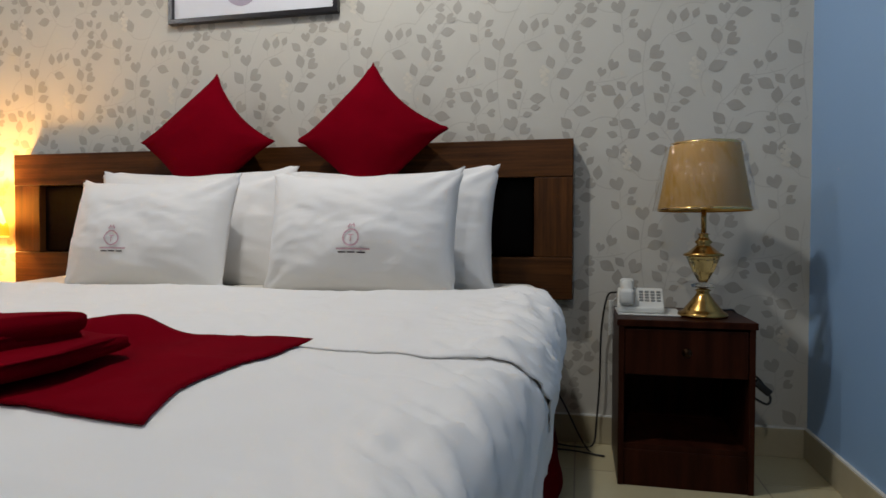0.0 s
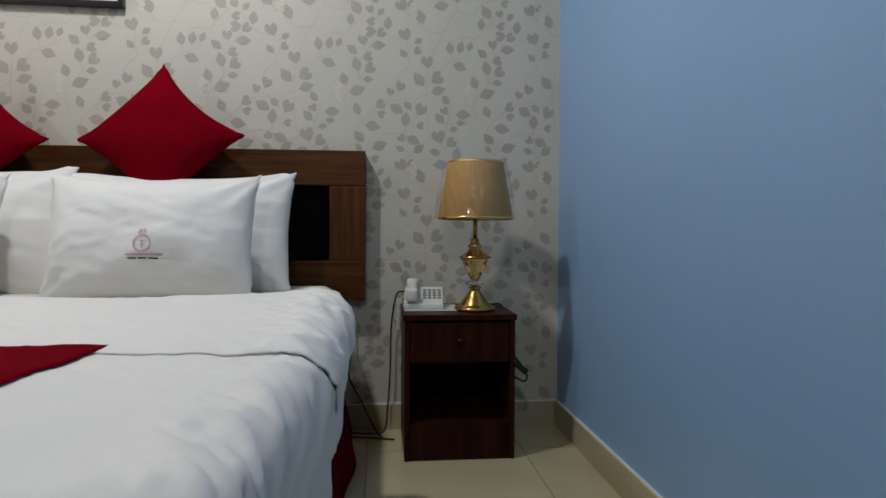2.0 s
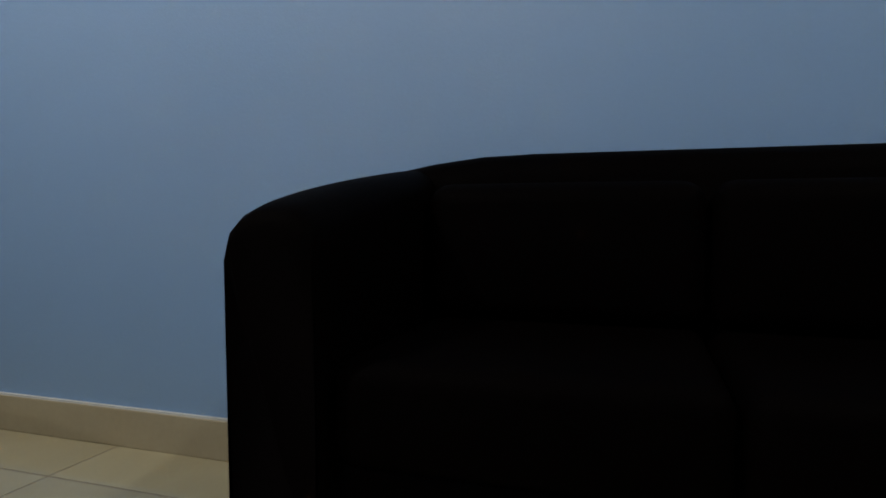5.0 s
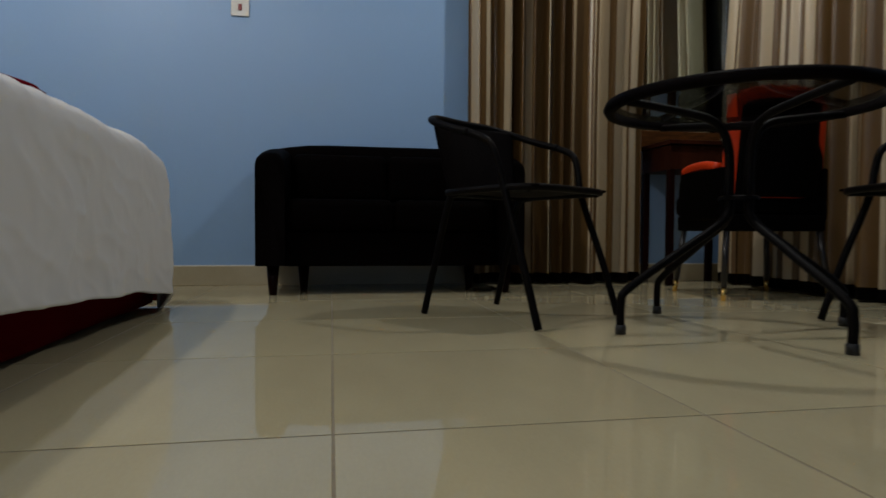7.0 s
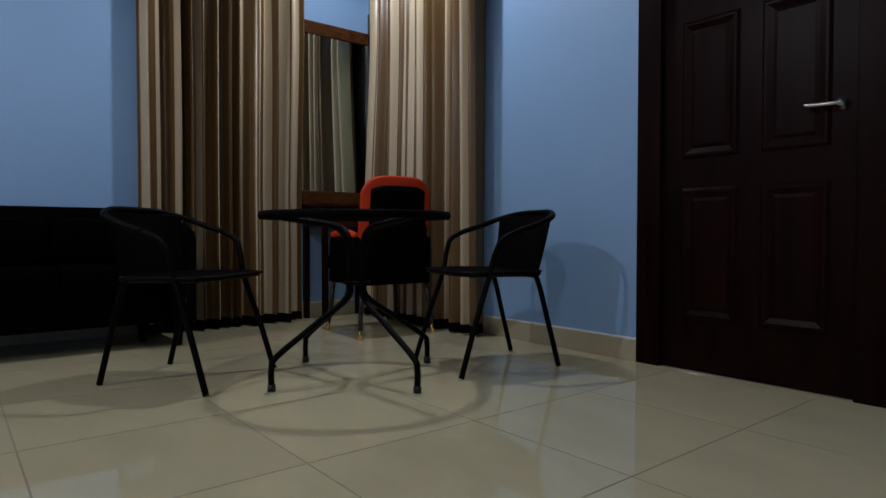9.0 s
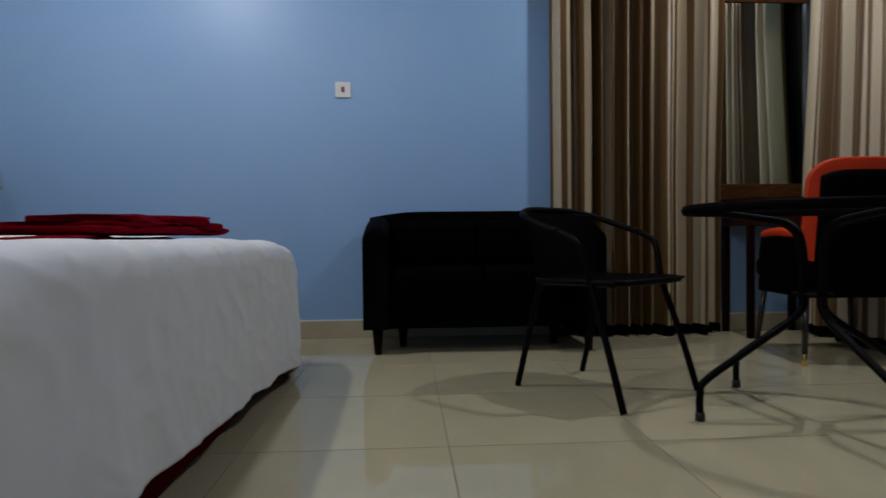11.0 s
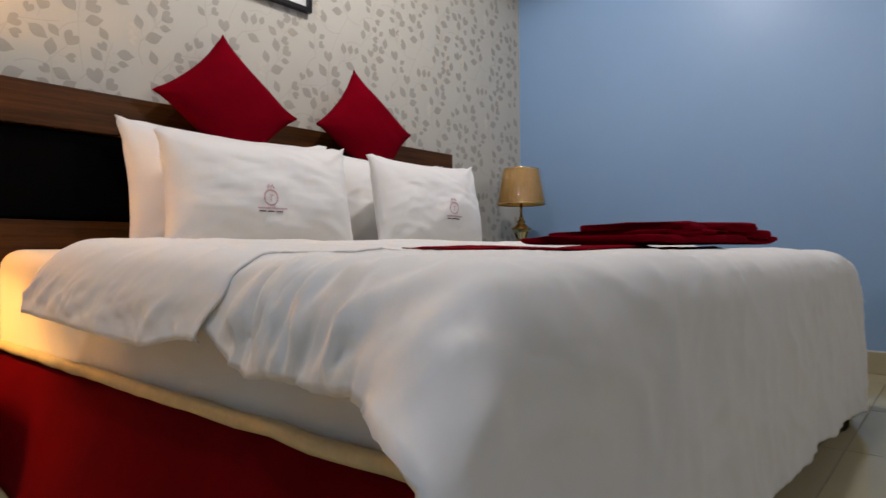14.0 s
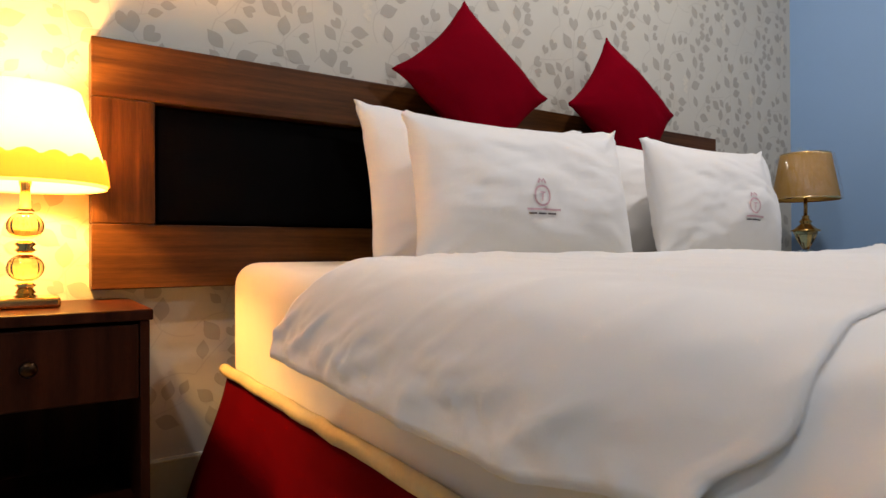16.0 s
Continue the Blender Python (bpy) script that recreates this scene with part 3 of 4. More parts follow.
# ---- bedside tables ----
def nightstand(x0, label):
    w, d, h = 0.41, 0.38, 0.54
    p = thing("nightstand", label, "nightstand", pose(x0, -0.40, 0), "bedside tables")
    part("top", box(-0.006, w + 0.006, -0.006, d, h - 0.022, h, bevel=0.003), STAND, p)
    part("side_panel", box(0, 0.018, 0, d, 0, h - 0.0225, bevel=0.002), STAND, p)
    part("side_panel", box(w - 0.018, w, 0, d, 0, h - 0.0225, bevel=0.002), STAND, p)
    part("back_panel", box(0.0185, w - 0.0185, d - 0.012, d - 0.002, 0.01, h - 0.023), STAND, p)
    part("shelf", box(0.0185, w - 0.0185, 0.006, d - 0.013, 0.118, 0.136), STAND, p)
    part("drawer_floor", box(0.0185, w - 0.0185, 0.02, d - 0.013, 0.365, 0.377), STAND, p)
    part("plinth_panel", box(0.0185, w - 0.0185, 0.004, 0.020, 0.0, 0.117, bevel=0.002), STAND, p)
    drawer = part("drawer", box(0.020, w - 0.020, 0.001, 0.019, 0.362, h - 0.030, bevel=0.003), STAND, p)
    bm = lathe([(0.006, 0), (0.006, 0.012), (0.013, 0.016), (0.015, 0.022), (0.012, 0.028), (0.004, 0.030)], 20)
    bmesh.ops.transform(bm, matrix=pose(w / 2, 0.001, 0.442, 90, 0, 0), verts=bm.verts)
    part("knob", bm, BRONZE, drawer, "small round dark bronze knob", smooth=True)
    return p


nightstand(1.392, "dark mahogany bedside table with drawer and open shelf")
nightstand(-1.645, "dark mahogany bedside table under a lit lamp")


# ---- lamps ----
lamp = thing("table_lamp", "unlit brass table lamp, gold shade still in plastic wrap", "table lamp", pose(1.668, -0.275, 0.5405) @ Matrix.Diagonal((0.955, 0.955, 1.01, 1)))
part("foot", lathe([(0.080, 0), (0.083, 0.006), (0.080, 0.014), (0.066, 0.020), (0.062, 0.026), (0.040, 0.052), (0.024, 0.072), (0.020, 0.082), (0.028, 0.088), (0.014, 0.094)], 40), BRASS, lamp, smooth=True)
part("glass_disc", lathe([(0.012, 0.0945), (0.036, 0.098), (0.040, 0.104), (0.030, 0.110), (0.012, 0.114)], 32), CLEAR, lamp, "clear glass disc", smooth=True)
part("glass_urn", lathe([(0.014, 0.1145), (0.022, 0.126), (0.040, 0.158), (0.056, 0.196), (0.054, 0.198)], 12), AMBER, lamp, "faceted amber glass urn")
part("collar", lathe([(0.056, 0.1985), (0.066, 0.201), (0.067, 0.206), (0.052, 0.212), (0.030, 0.230), (0.022, 0.238), (0.030, 0.246), (0.020, 0.256), (0.014, 0.268), (0.020, 0.272), (0.010, 0.276)], 40), BRASS, lamp, smooth=True)
part("stem", lathe([(0.009, 0.2765), (0.009, 0.38)], 16), BRASS, lamp, smooth=True)
part("shade", lathe([(0.150, 0.352), (0.152, 0.356), (0.114, 0.562), (0.112, 0.566), (0.110, 0.562), (0.148, 0.358), (0.150, 0.352)], 64, cap=False), WRAPPED, lamp, "tapered gold cloth shade in crinkled clear wrap", smooth=True)


def wrap_film(u, v):
    a = u * 2 * math.pi
    r = 0.1555 - 0.040 * v + 0.004 * math.sin(math.pi * v)
    n1 = (1 - abs(noise.noise((math.cos(a) * 2.2 + v * 1.4, math.sin(a) * 2.2 - v, 2.0)))) ** 5
    n2 = (1 - abs(noise.noise((math.cos(a) * 5 + v * 3, math.sin(a) * 5 + v * 2, 6.0)))) ** 6
    n3 = (1 - abs(noise.noise((math.cos(a) * 11 + v * 2, math.sin(a) * 11 - v * 5, 3.0)))) ** 5
    r += 0.008 * n1 + 0.007 * n2 + 0.0024 * n3
    return Vector((r * math.cos(a), r * math.sin(a), 0.350 + 0.218 * v))


part("plastic_wrap", sheet_mesh(320, 80, wrap_film), FILM, lamp, "crinkled clear plastic wrap", smooth=True)
part("shade_trim", lathe([(0.1525, 0.348), (0.1545, 0.350), (0.1540, 0.357), (0.1520, 0.358), (0.1525, 0.348)], 64, cap=False), GOLD, lamp, smooth=True)
part("shade_trim", lathe([(0.1125, 0.560), (0.1150, 0.562), (0.1145, 0.569), (0.1120, 0.569), (0.1125, 0.560)], 64, cap=False), GOLD, lamp, smooth=True)

lit = thing("table_lamp", "lit bedside lamp with bell shade and amber glass balls", "table lamp", pose(-1.445, -0.2, 0.5405))
part("foot", box(-0.062, 0.062, -0.062, 0.062, 0, 0.022, bevel=0.006), GOLD, lit)


def ribbed_ball(z, r, h):
    n, m = 40, 12
    bm = bmesh.new()
    rings = []
    for j in range(m + 1):
        a = math.pi * (0.12 + 0.76 * j / m)
        rings.append([bm.verts.new(((r * (1 + 0.05 * math.cos(10 * 2 * math.pi * i / n)) * math.sin(a)) * math.cos(2 * math.pi * i / n), (r * (1 + 0.05 * math.cos(10 * 2 * math.pi * i / n)) * math.sin(a)) * math.sin(2 * math.pi * i / n), z - h * math.cos(a))) for i in range(n)])
    for a, c in zip(rings, rings[1:]):
        for i in range(n):
            bm.faces.new((a[i], a[(i + 1) % n], c[(i + 1) % n], c[i]))
    bm.faces.new(rings[0][::-1]), bm.faces.new(rings[-1])
    return bm


part("neck", lathe([(0.022, 0.0225), (0.014, 0.028), (0.019, 0.030), (0.013, 0.040), (0.020, 0.046), (0.012, 0.052)], 24), GOLD, lit, smooth=True)
part("glass_ball", ribbed_ball(0.083, 0.033, 0.030), AMBER, lit, "ribbed amber glass ball", smooth=True)
part("neck", lathe([(0.012, 0.114), (0.020, 0.120), (0.013, 0.126), (0.020, 0.133), (0.012, 0.140)], 24), GOLD, lit, smooth=True)
part("glass_ball", ribbed_ball(0.171, 0.033, 0.030), AMBER, lit, "ribbed amber glass ball", smooth=True)
part("stem", lathe([(0.018, 0.202), (0.010, 0.210), (0.009, 0.25), (0.012, 0.262), (0.012, 0.30)], 20), GOLD, lit, smooth=True)
bell = [(0.152, 0.252), (0.154, 0.258), (0.150, 0.285), (0.142, 0.325), (0.128, 0.375), (0.112, 0.425), (0.104, 0.455), (0.102, 0.460)]
part("shade", lathe(bell + [(r - 0.003, z) for r, z in bell[::-1]] + bell[:1], 56, cap=False), LITSHADE, lit, "glowing cream bell shade", smooth=True)


def scallop():
    n = 160

    def place(u, v):
        a = u * 2 * math.pi
        z = 0.258 + v * (0.048 + 0.012 * abs(math.sin(9 * a)))
        r = 0.1565 - 0.18 * max(0, z - 0.285) - 0.11 * max(0, min(z, 0.285) - 0.258)
        return Vector(((r + 0.002 * math.sin(72 * a)) * math.cos(a), (r + 0.002 * math.sin(72 * a)) * math.sin(a), z))

    return sheet_mesh(n, 4, place)


part("lace_trim", scallop(), LACE, lit, "scalloped lace band", smooth=True)

# ---- telephone and cables ----
tagged(part("paper_pad", box(1.395, 1.61, -0.30, -0.10, 0.5405, 0.545, bevel=0.001, segments=1), PLASTIC), "white paper pad lying under the telephone", "paper")
phone = thing("telephone", "off-white push-button desk telephone with corded handset", "telephone", pose(1.478, -0.205, 0.5455, 0, 0, -4) @ Matrix.Scale(0.84, 4))
SLOPE = 0.40
bm = box(-0.095, 0.088, -0.085, 0.085, 0, 0.024, bevel=0.006)
for v in bm.verts:
    if v.co.z > 0.012:
        v.co.z += SLOPE * (v.co.y + 0.085)
part("body", bm, PLASTIC, phone, smooth=False)
tilt = math.degrees(math.atan(SLOPE))
for j in range(4):
    for i in range(4):
        bm = box(-0.0085, 0.0085, -0.0075, 0.0075, 0, 0.005, bevel=0.002, segments=1)
        bmesh.ops.transform(bm, matrix=pose(0.000 + i * 0.023, -0.030 + j * 0.024, 0.0235 + SLOPE * (0.055 + j * 0.024), tilt, 0, 0), verts=bm.verts)
        part("key", bm, KEYGREY, phone)
bm = bmesh.new()
add_tube(bm, [(-0.058, -0.065, 0.066), (-0.058, -0.030, 0.080), (-0.058, 0.0, 0.090), (-0.058, 0.04, 0.098), (-0.058, 0.07, 0.100)], 0.027, 12)
add_box(bm, -0.087, -0.029, -0.100, -0.042, 0.032, 0.096, bevel=0.014, segments=3)
add_box(bm, -0.087, -0.029, 0.046, 0.098, 0.080, 0.130, bevel=0.014, segments=3)
part("handset", bm, PLASTIC, phone, smooth=True)
coil = [(-0.088 - 0.03 + 0.010 * math.cos(k * 1.25), -0.09 + 0.010 * math.sin(k * 1.25), 0.05 - 0.0011 * k) for k in range(0, 130)]
part("coiled_cord", tube([(-0.07, -0.095, 0.052), (-0.10, -0.095, 0.060)] + coil, 0.0018, 5, 2), PLASTIC, phone, "coiled white handset cord", smooth=True)

for label, pts in (
    ("thin black telephone cable hanging down beside nightstand", [(1.40, -0.10, 0.60), (1.37, -0.06, 0.58), (1.35, -0.03, 0.45), (1.345, -0.03, 0.25), (1.335, -0.03, 0.10), (1.32, -0.05, 0.006), (1.25, -0.08, 0.006), (1.18, -0.06, 0.006)]),
    ("thin black cable running from headboard to the floor", [(1.17, -0.03, 0.54), (1.19, -0.025, 0.40), (1.17, -0.03, 0.25), (1.22, -0.04, 0.14), (1.30, -0.10, 0.006), (1.36, -0.16, 0.006), (1.26, -0.13, 0.006), (1.17, -0.12, 0.006)]),
    ("black lamp flex lying across nightstand top", [(1.74, -0.17, 0.545), (1.77, -0.14, 0.549), (1.800, -0.12, 0.545), (1.815, -0.10, 0.50), (1.815, -0.10, 0.30), (1.818, -0.11, 0.12), (1.822, -0.13, 0.006)]),
):
    tagged(part("cable", tube(pts, 0.0035, 6, 5), CABLE, smooth=True), label, "cable")
plug = thing("flex_switch", "black inline lamp switch hanging on its looped flex", "switch", pose(1.802, -0.33, 0.32))
part("flex", tube([(0, 0.06, 0.045), (0.03, 0.02, 0.03), (0.06, 0, -0.02), (0.05, -0.01, -0.045), (0.015, 0.0, -0.03), (0.001, 0.02, -0.02)], 0.004, 6), CABLE, plug, smooth=True)
bm = box(-0.012, 0.012, -0.011, 0.011, -0.03, 0.03, bevel=0.006)
bmesh.ops.transform(bm, matrix=pose(0.038, 0.0, 0.005, 0, -50, 0), verts=bm.verts)
part("switch_body", bm, CABLE, plug)

# ---- picture, switch ----
pic = thing("picture", "black framed picture, pale print behind a white mat", "picture", pose(-0.13, -0.001, 1.741))
for x0, x1, z0, z1 in ((-0.402, 0.402, 0, 0.022), (-0.402, 0.402, 0.578, 0.6), (-0.402, -0.380, 0.0222, 0.5778), (0.380, 0.402, 0.0222, 0.5778)):
    part("frame_bar", box(x0, x1, -0.03, 0, z0, z1, bevel=0.002), FRAMEDARK, pic)
part("mat", box(-0.3798, 0.3798, -0.012, -0.002, 0.0223, 0.5777), MAT, pic)
bm = lathe([(0.001, 0), (0.16, 0), (0.16, 0.002), (0.001, 0.002)], 40)
bmesh.ops.transform(bm, matrix=Matrix.Translation((-0.05, -0.0125, 0.23)) @ pose(0, 0, 0, 90, 0, 0) @ Matrix.Diagonal((0.7, 1.05, 1, 1)), verts=bm.verts)
part("print_shape", bm, LILAC, pic, "pale lilac printed shape")

switch = thing("wall_switch", "square white wall switch with dark red rocker", "wall switch", pose(EAST - 0.0005, -2.20, 1.513))
part("plate", box(-0.010, 0, -0.047, 0.047, -0.047, 0.047, bevel=0.003), PLASTIC, switch)
part("rocker", box(-0.015, -0.0101, -0.010, 0.010, -0.017, 0.017, bevel=0.002), SWITCHRED, switch)

# ---- sofa ----
sofa = thing("sofa", "compact two-seat tub sofa in black-brown leather, tapered legs", "sofa", pose(1.45, -2.98, 0))
SW = 0.63


def arm_mesh(side):
    """A scrolled side that drops from the back to the front."""
    bm = bmesh.new()
    n = 20
    rings = []
    for i in range(n + 1):
        f = (i / n) ** 1.5
        x = -0.035 + 0.585 * f
        top = 0.645 + 0.097 * f ** 0.75 + 0.014 * f * (1 - f)
        front = 0.022 * math.exp(-i * 1.3)
        y0, y1 = SW - 0.13, SW
        ring = []
        for k in range(9):
            a = math.pi * k / 8
            ring.append((y1 - 0.065 + 0.065 * math.cos(a), top - 0.045 + 0.045 * math.sin(a) - front))
        ring = [(y1, 0.14)] + ring + [(y0, 0.14)]
        rings.append([bm.verts.new((x + (0.02 * (1 - min(1, (z - 0.1) * 3)) if i == 0 else 0), side * y, z)) for y, z in ring])
    for a, c in zip(rings, rings[1:]):
        for k in range(len(a)):
            bm.faces.new((a[k], a[(k + 1) % len(a)], c[(k + 1) % len(a)], c[k]))
    bm.faces.new(rings[0]), bm.faces.new(rings[-1][::-1])
    return bm


part("arm", arm_mesh(1), SOFA, sofa, smooth=True)
part("arm", arm_mesh(-1), SOFA, sofa, smooth=True)
bm = bmesh.new()
for k in range(12):
    y0, y1 = -SW + 0.01 + (2 * SW - 0.02) * k / 12, -SW + 0.01 + (2 * SW - 0.02) * (k + 1) / 12
    ends = []
    for y in (y0, y1):
        top = 0.724 + 0.040 * min(1.0, (SW - abs(y)) / 0.25) ** 0.6
        ends.append([bm.verts.new((0.5275 + dx, y, z)) for dx, z in ((-0.0675, 0.14), (-0.0675, top - 0.05), (-0.05, top - 0.015), (-0.02, top), (0.02, top), (0.05, top - 0.015), (0.0675, top - 0.05), (0.0675, 0.14))])
    for q in range(8):
        bm.faces.new((ends[0][q], ends[0][(q + 1) % 8], ends[1][(q + 1) % 8], ends[1][q]))
    if k == 0:
        bm.faces.new(ends[0])
    if k == 11:
        bm.faces.new(ends[1])
bmesh.ops.remove_doubles(bm, verts=bm.verts, dist=0.0005)
part("backrest", bm, SOFA, sofa, smooth=True)
part("seat_base", box(0.03, 0.47, -SW + 0.12, SW - 0.12, 0.135, 0.30, bevel=0.012), SOFA, sofa)
part("seat_cushion", box(-0.005, 0.47, -SW + 0.133, -0.002, 0.302, 0.45, bevel=0.035, segments=4), SOFA, sofa, smooth=True)
part("seat_cushion", box(-0.005, 0.47, 0.002, SW - 0.133, 0.302, 0.45, bevel=0.035, segments=4), SOFA, sofa, smooth=True)
part("back_cushion", box(0.36, 0.475, -SW + 0.14, -0.003, 0.452, 0.70, bevel=0.04, segments=4), SOFA, sofa, smooth=True)
part("back_cushion", box(0.36, 0.475, 0.003, SW - 0.14, 0.452, 0.70, bevel=0.04, segments=4), SOFA, sofa, smooth=True)
for x, y in ((0.06, SW - 0.07), (0.06, -SW + 0.07), (0.30, SW - 0.20), (0.30, -SW + 0.20)):
    bm = lathe([(0.017, 0), (0.019, 0.004), (0.030, 0.141)], 16)
    bmesh.ops.translate(bm, vec=(x, y, 0), verts=bm.verts)
    part("leg", bm, DOORWOOD, sofa, smooth=True)


# ---- bistro set ----
def bistro_chair(m, label):
    """Stacking chair: tube frame, woven seat and back. It faces +y."""
    c = thing("bistro_chair", label, "chair", m, "bistro chairs")
    for s in (-1, 1):
        part("leg", tube([(s * 0.209, -0.276, 0.004), (s * 0.205, -0.222, 0.20), (s * 0.20, -0.165, 0.40), (s * 0.205, -0.12, 0.43), (s * 0.215, 0.05, 0.437), (s * 0.205, 0.19, 0.437)], 0.0125, 10), STEEL, c, smooth=True)
        part("leg", tube([(s * 0.245, 0.250, 0.004), (s * 0.240, 0.188, 0.20), (s * 0.23, 0.11, 0.42), (s * 0.24, 0.085, 0.52), (s * 0.252, 0.055, 0.588), (s * 0.26, -0.02, 0.625)], 0.0125, 10), STEEL, c, smooth=True)
    part("arm_rail", tube([(-0.26, -0.02, 0.625), (-0.258, -0.12, 0.655), (-0.235, -0.215, 0.69), (-0.14, -0.275, 0.715), (0, -0.30, 0.72), (0.14, -0.275, 0.715), (0.235, -0.215, 0.69), (0.258, -0.12, 0.655), (0.26, -0.02, 0.625)], 0.0135, 10, 8), STEEL, c, "bent tube arm and back rail", smooth=True)
    part("seat_rim", tube([(-0.20, -0.17, 0.435), (-0.225, 0.05, 0.44), (-0.20, 0.20, 0.44), (0, 0.225, 0.44), (0.20, 0.20, 0.44), (0.225, 0.05, 0.44), (0.20, -0.17, 0.435), (0, -0.20, 0.435), (-0.20, -0.17, 0.435)], 0.012, 8, 6), STEEL, c, smooth=True)

    def seat(u, v):
        x, y = (u * 2 - 1) * 0.215, -0.19 + 0.405 * v
        return Vector((x * (1 - 0.08 * (1 - v)), y, 0.445 - 0.018 * math.sin(math.pi * u) * math.sin(math.pi * v) + 0.0022 * math.sin(u * 110) * math.sin(v * 100)))

    def back(u, v):
        x = (u * 2 - 1) * (0.195 + 0.03 * v)
        y = -0.180 - 0.118 * v + (0.35 + 1.25 * v) * x * x
        return Vector((x, y, 0.438 + 0.275 * v - 0.30 * v * x * x + 0.0015 * math.sin(v * 100) * math.sin(u * 140)))

    thicken(part("seat", sheet_mesh(44, 40, seat), WICKER, c, "woven dark brown seat", smooth=True), 0.008)
    thicken(part("backrest", sheet_mesh(56, 30, back), WICKER, c, "woven dark brown curved back", smooth=True), 0.007)
    return c


def facing(x, y, dx, dy):
    return pose(x, y, 0, 0, 0, math.degrees(math.atan2(-dx, dy)))


bistro_chair(facing(0.661, -3.352, -0.809, -0.588), "dark tube bistro chair with woven seat, before the sofa")
bistro_chair(facing(0.096, -4.530, 0.232, 0.973), "dark tube bistro chair with woven seat, near the door")

table = thing("bistro_table", "round bistro table, dark rim, smoked glass top, splayed tube legs", "table", pose(0.257, -3.925, 0, 0, 0, 0))
part("rim", lathe([(0.376, 0.678), (0.402, 0.676), (0.410, 0.691), (0.403, 0.708), (0.376, 0.707), (0.376, 0.678)], 72, cap=False), WICKER, table, "dark woven table rim", smooth=True)
part("glass_top", lathe([(0.372, 0.700), (0.376, 0.702), (0.376, 0.706), (0.372, 0.7075)], 72), SMOKED, table, "smoked glass disc").visible_shadow = False
for fx, fy in ((-0.025, 0.40), (-0.382, -0.03), (0.383, 0.043), (0.02, -0.40)):
    d = Vector((fx, fy, 0)).normalized()
    q = lambda r, z: tuple(d * r + Vector((0, 0, z)))
    leg = part("leg", tube([q(0.40, 0.004), q(0.40, 0.09), q(0.375, 0.135), q(0.20, 0.245), q(0.055, 0.34), q(0.04, 0.42), q(0.045, 0.56), q(0.09, 0.635), q(0.22, 0.662), q(0.385, 0.682)], 0.0125, 10), STEEL, table, smooth=True)
    bm = lathe([(0.016, 0), (0.016, 0.025), (0.0135, 0.028)], 14)
    bmesh.ops.translate(bm, vec=q(0.40, 0), verts=bm.verts)
    part("foot_cap", bm, CABLE, leg, smooth=True)
bm = lathe([(0.060, 0.40), (0.060, 0.41), (0.050, 0.415), (0.060, 0.405)], 24, cap=False)
part("hub_ring", bm, STEEL, table, smooth=True)

# ---- orange chair ----
oc = thing("armchair", "orange leatherette armchair with black upholstered back, gold-tipped legs", "chair", pose(1.20, -4.66, 0, 0, 0, -95))


def shell(u, v):
    a = (u - 0.5) * 2.0
    top = 0.955 - 0.10 * abs(2 * u - 1) ** 4
    z = 0.46 + (top - 0.46) * v
    wide = 0.235 - 0.01 * v
    return Vector((math.sin(a) / math.sin(1.0) * wide, -0.19 - 0.05 * v + 0.10 * (1 - math.cos(a)), z))


ob = part("back_shell", sheet_mesh(24, 16, shell), ORANGE, oc, "orange outer back shell", smooth=True)
thicken(ob, 0.05)
m = ob.modifiers.new("soft", "BEVEL")
m.width, m.segments = 0.018, 3


def pad(u, v):
    right = 0.87 + 0.10 * smooth01((0.62 - v) / 0.15)
    q = shell(0.13 + (right - 0.13) * u, 0.0 + 0.88 * v)
    edge = min(1.0, 7 * min(u, 1 - u)) * min(1.0, 7 * (1 - v))
    return q + Vector((0, -0.027 - 0.008 * edge, 0))


thicken(part("back_panel", sheet_mesh(16, 12, pad), LEATHER_AND_HEM_SHADE, oc, "black upholstered back panel", smooth=True), 0.01)
part("seat", box(-0.25, 0.25, -0.20, 0.26, 0.38, 0.49, bevel=0.035, segments=4), LEATHER_AND_HEM_SHADE, oc, "black padded seat", smooth=True)
part("apron", box(-0.24, 0.24, -0.21, 0.24, 0.31, 0.385, bevel=0.01), LEATHER_AND_HEM_SHADE, oc)
for s in (-1, 1):
    part("arm", tube([(s * 0.225, -0.12, 0.60), (s * 0.235, -0.02, 0.618), (s * 0.238, 0.10, 0.615), (s * 0.235, 0.17, 0.605)], 0.022, 10), ORANGE, oc, "orange padded arm", smooth=True)
    part("arm_post", tube([(s * 0.235, 0.15, 0.60), (s * 0.235, 0.19, 0.54), (s * 0.232, 0.20, 0.40)], 0.018, 10), LEATHER_AND_HEM_SHADE, oc, "black arm post", smooth=True)
    part("side_panel", box(s * 0.242 - 0.012, s * 0.242 + 0.012, -0.20, 0.19, 0.36, 0.595, bevel=0.01), LEATHER_AND_HEM_SHADE, oc, "black upholstered side")
    for y in (-0.19, 0.20):
        leg = part("leg", tube([(s * 0.22, y, 0.33), (s * 0.245, y * 1.15, 0.06)], 0.014, 10, 1), FRAMEDARK, oc, smooth=True)
        part("leg_tip", tube([(s * 0.245, y * 1.15, 0.06), (s * 0.25, y * 1.18, 0.0)], 0.0115, 10, 1), GOLD, leg, "gold leg tip", smooth=True)


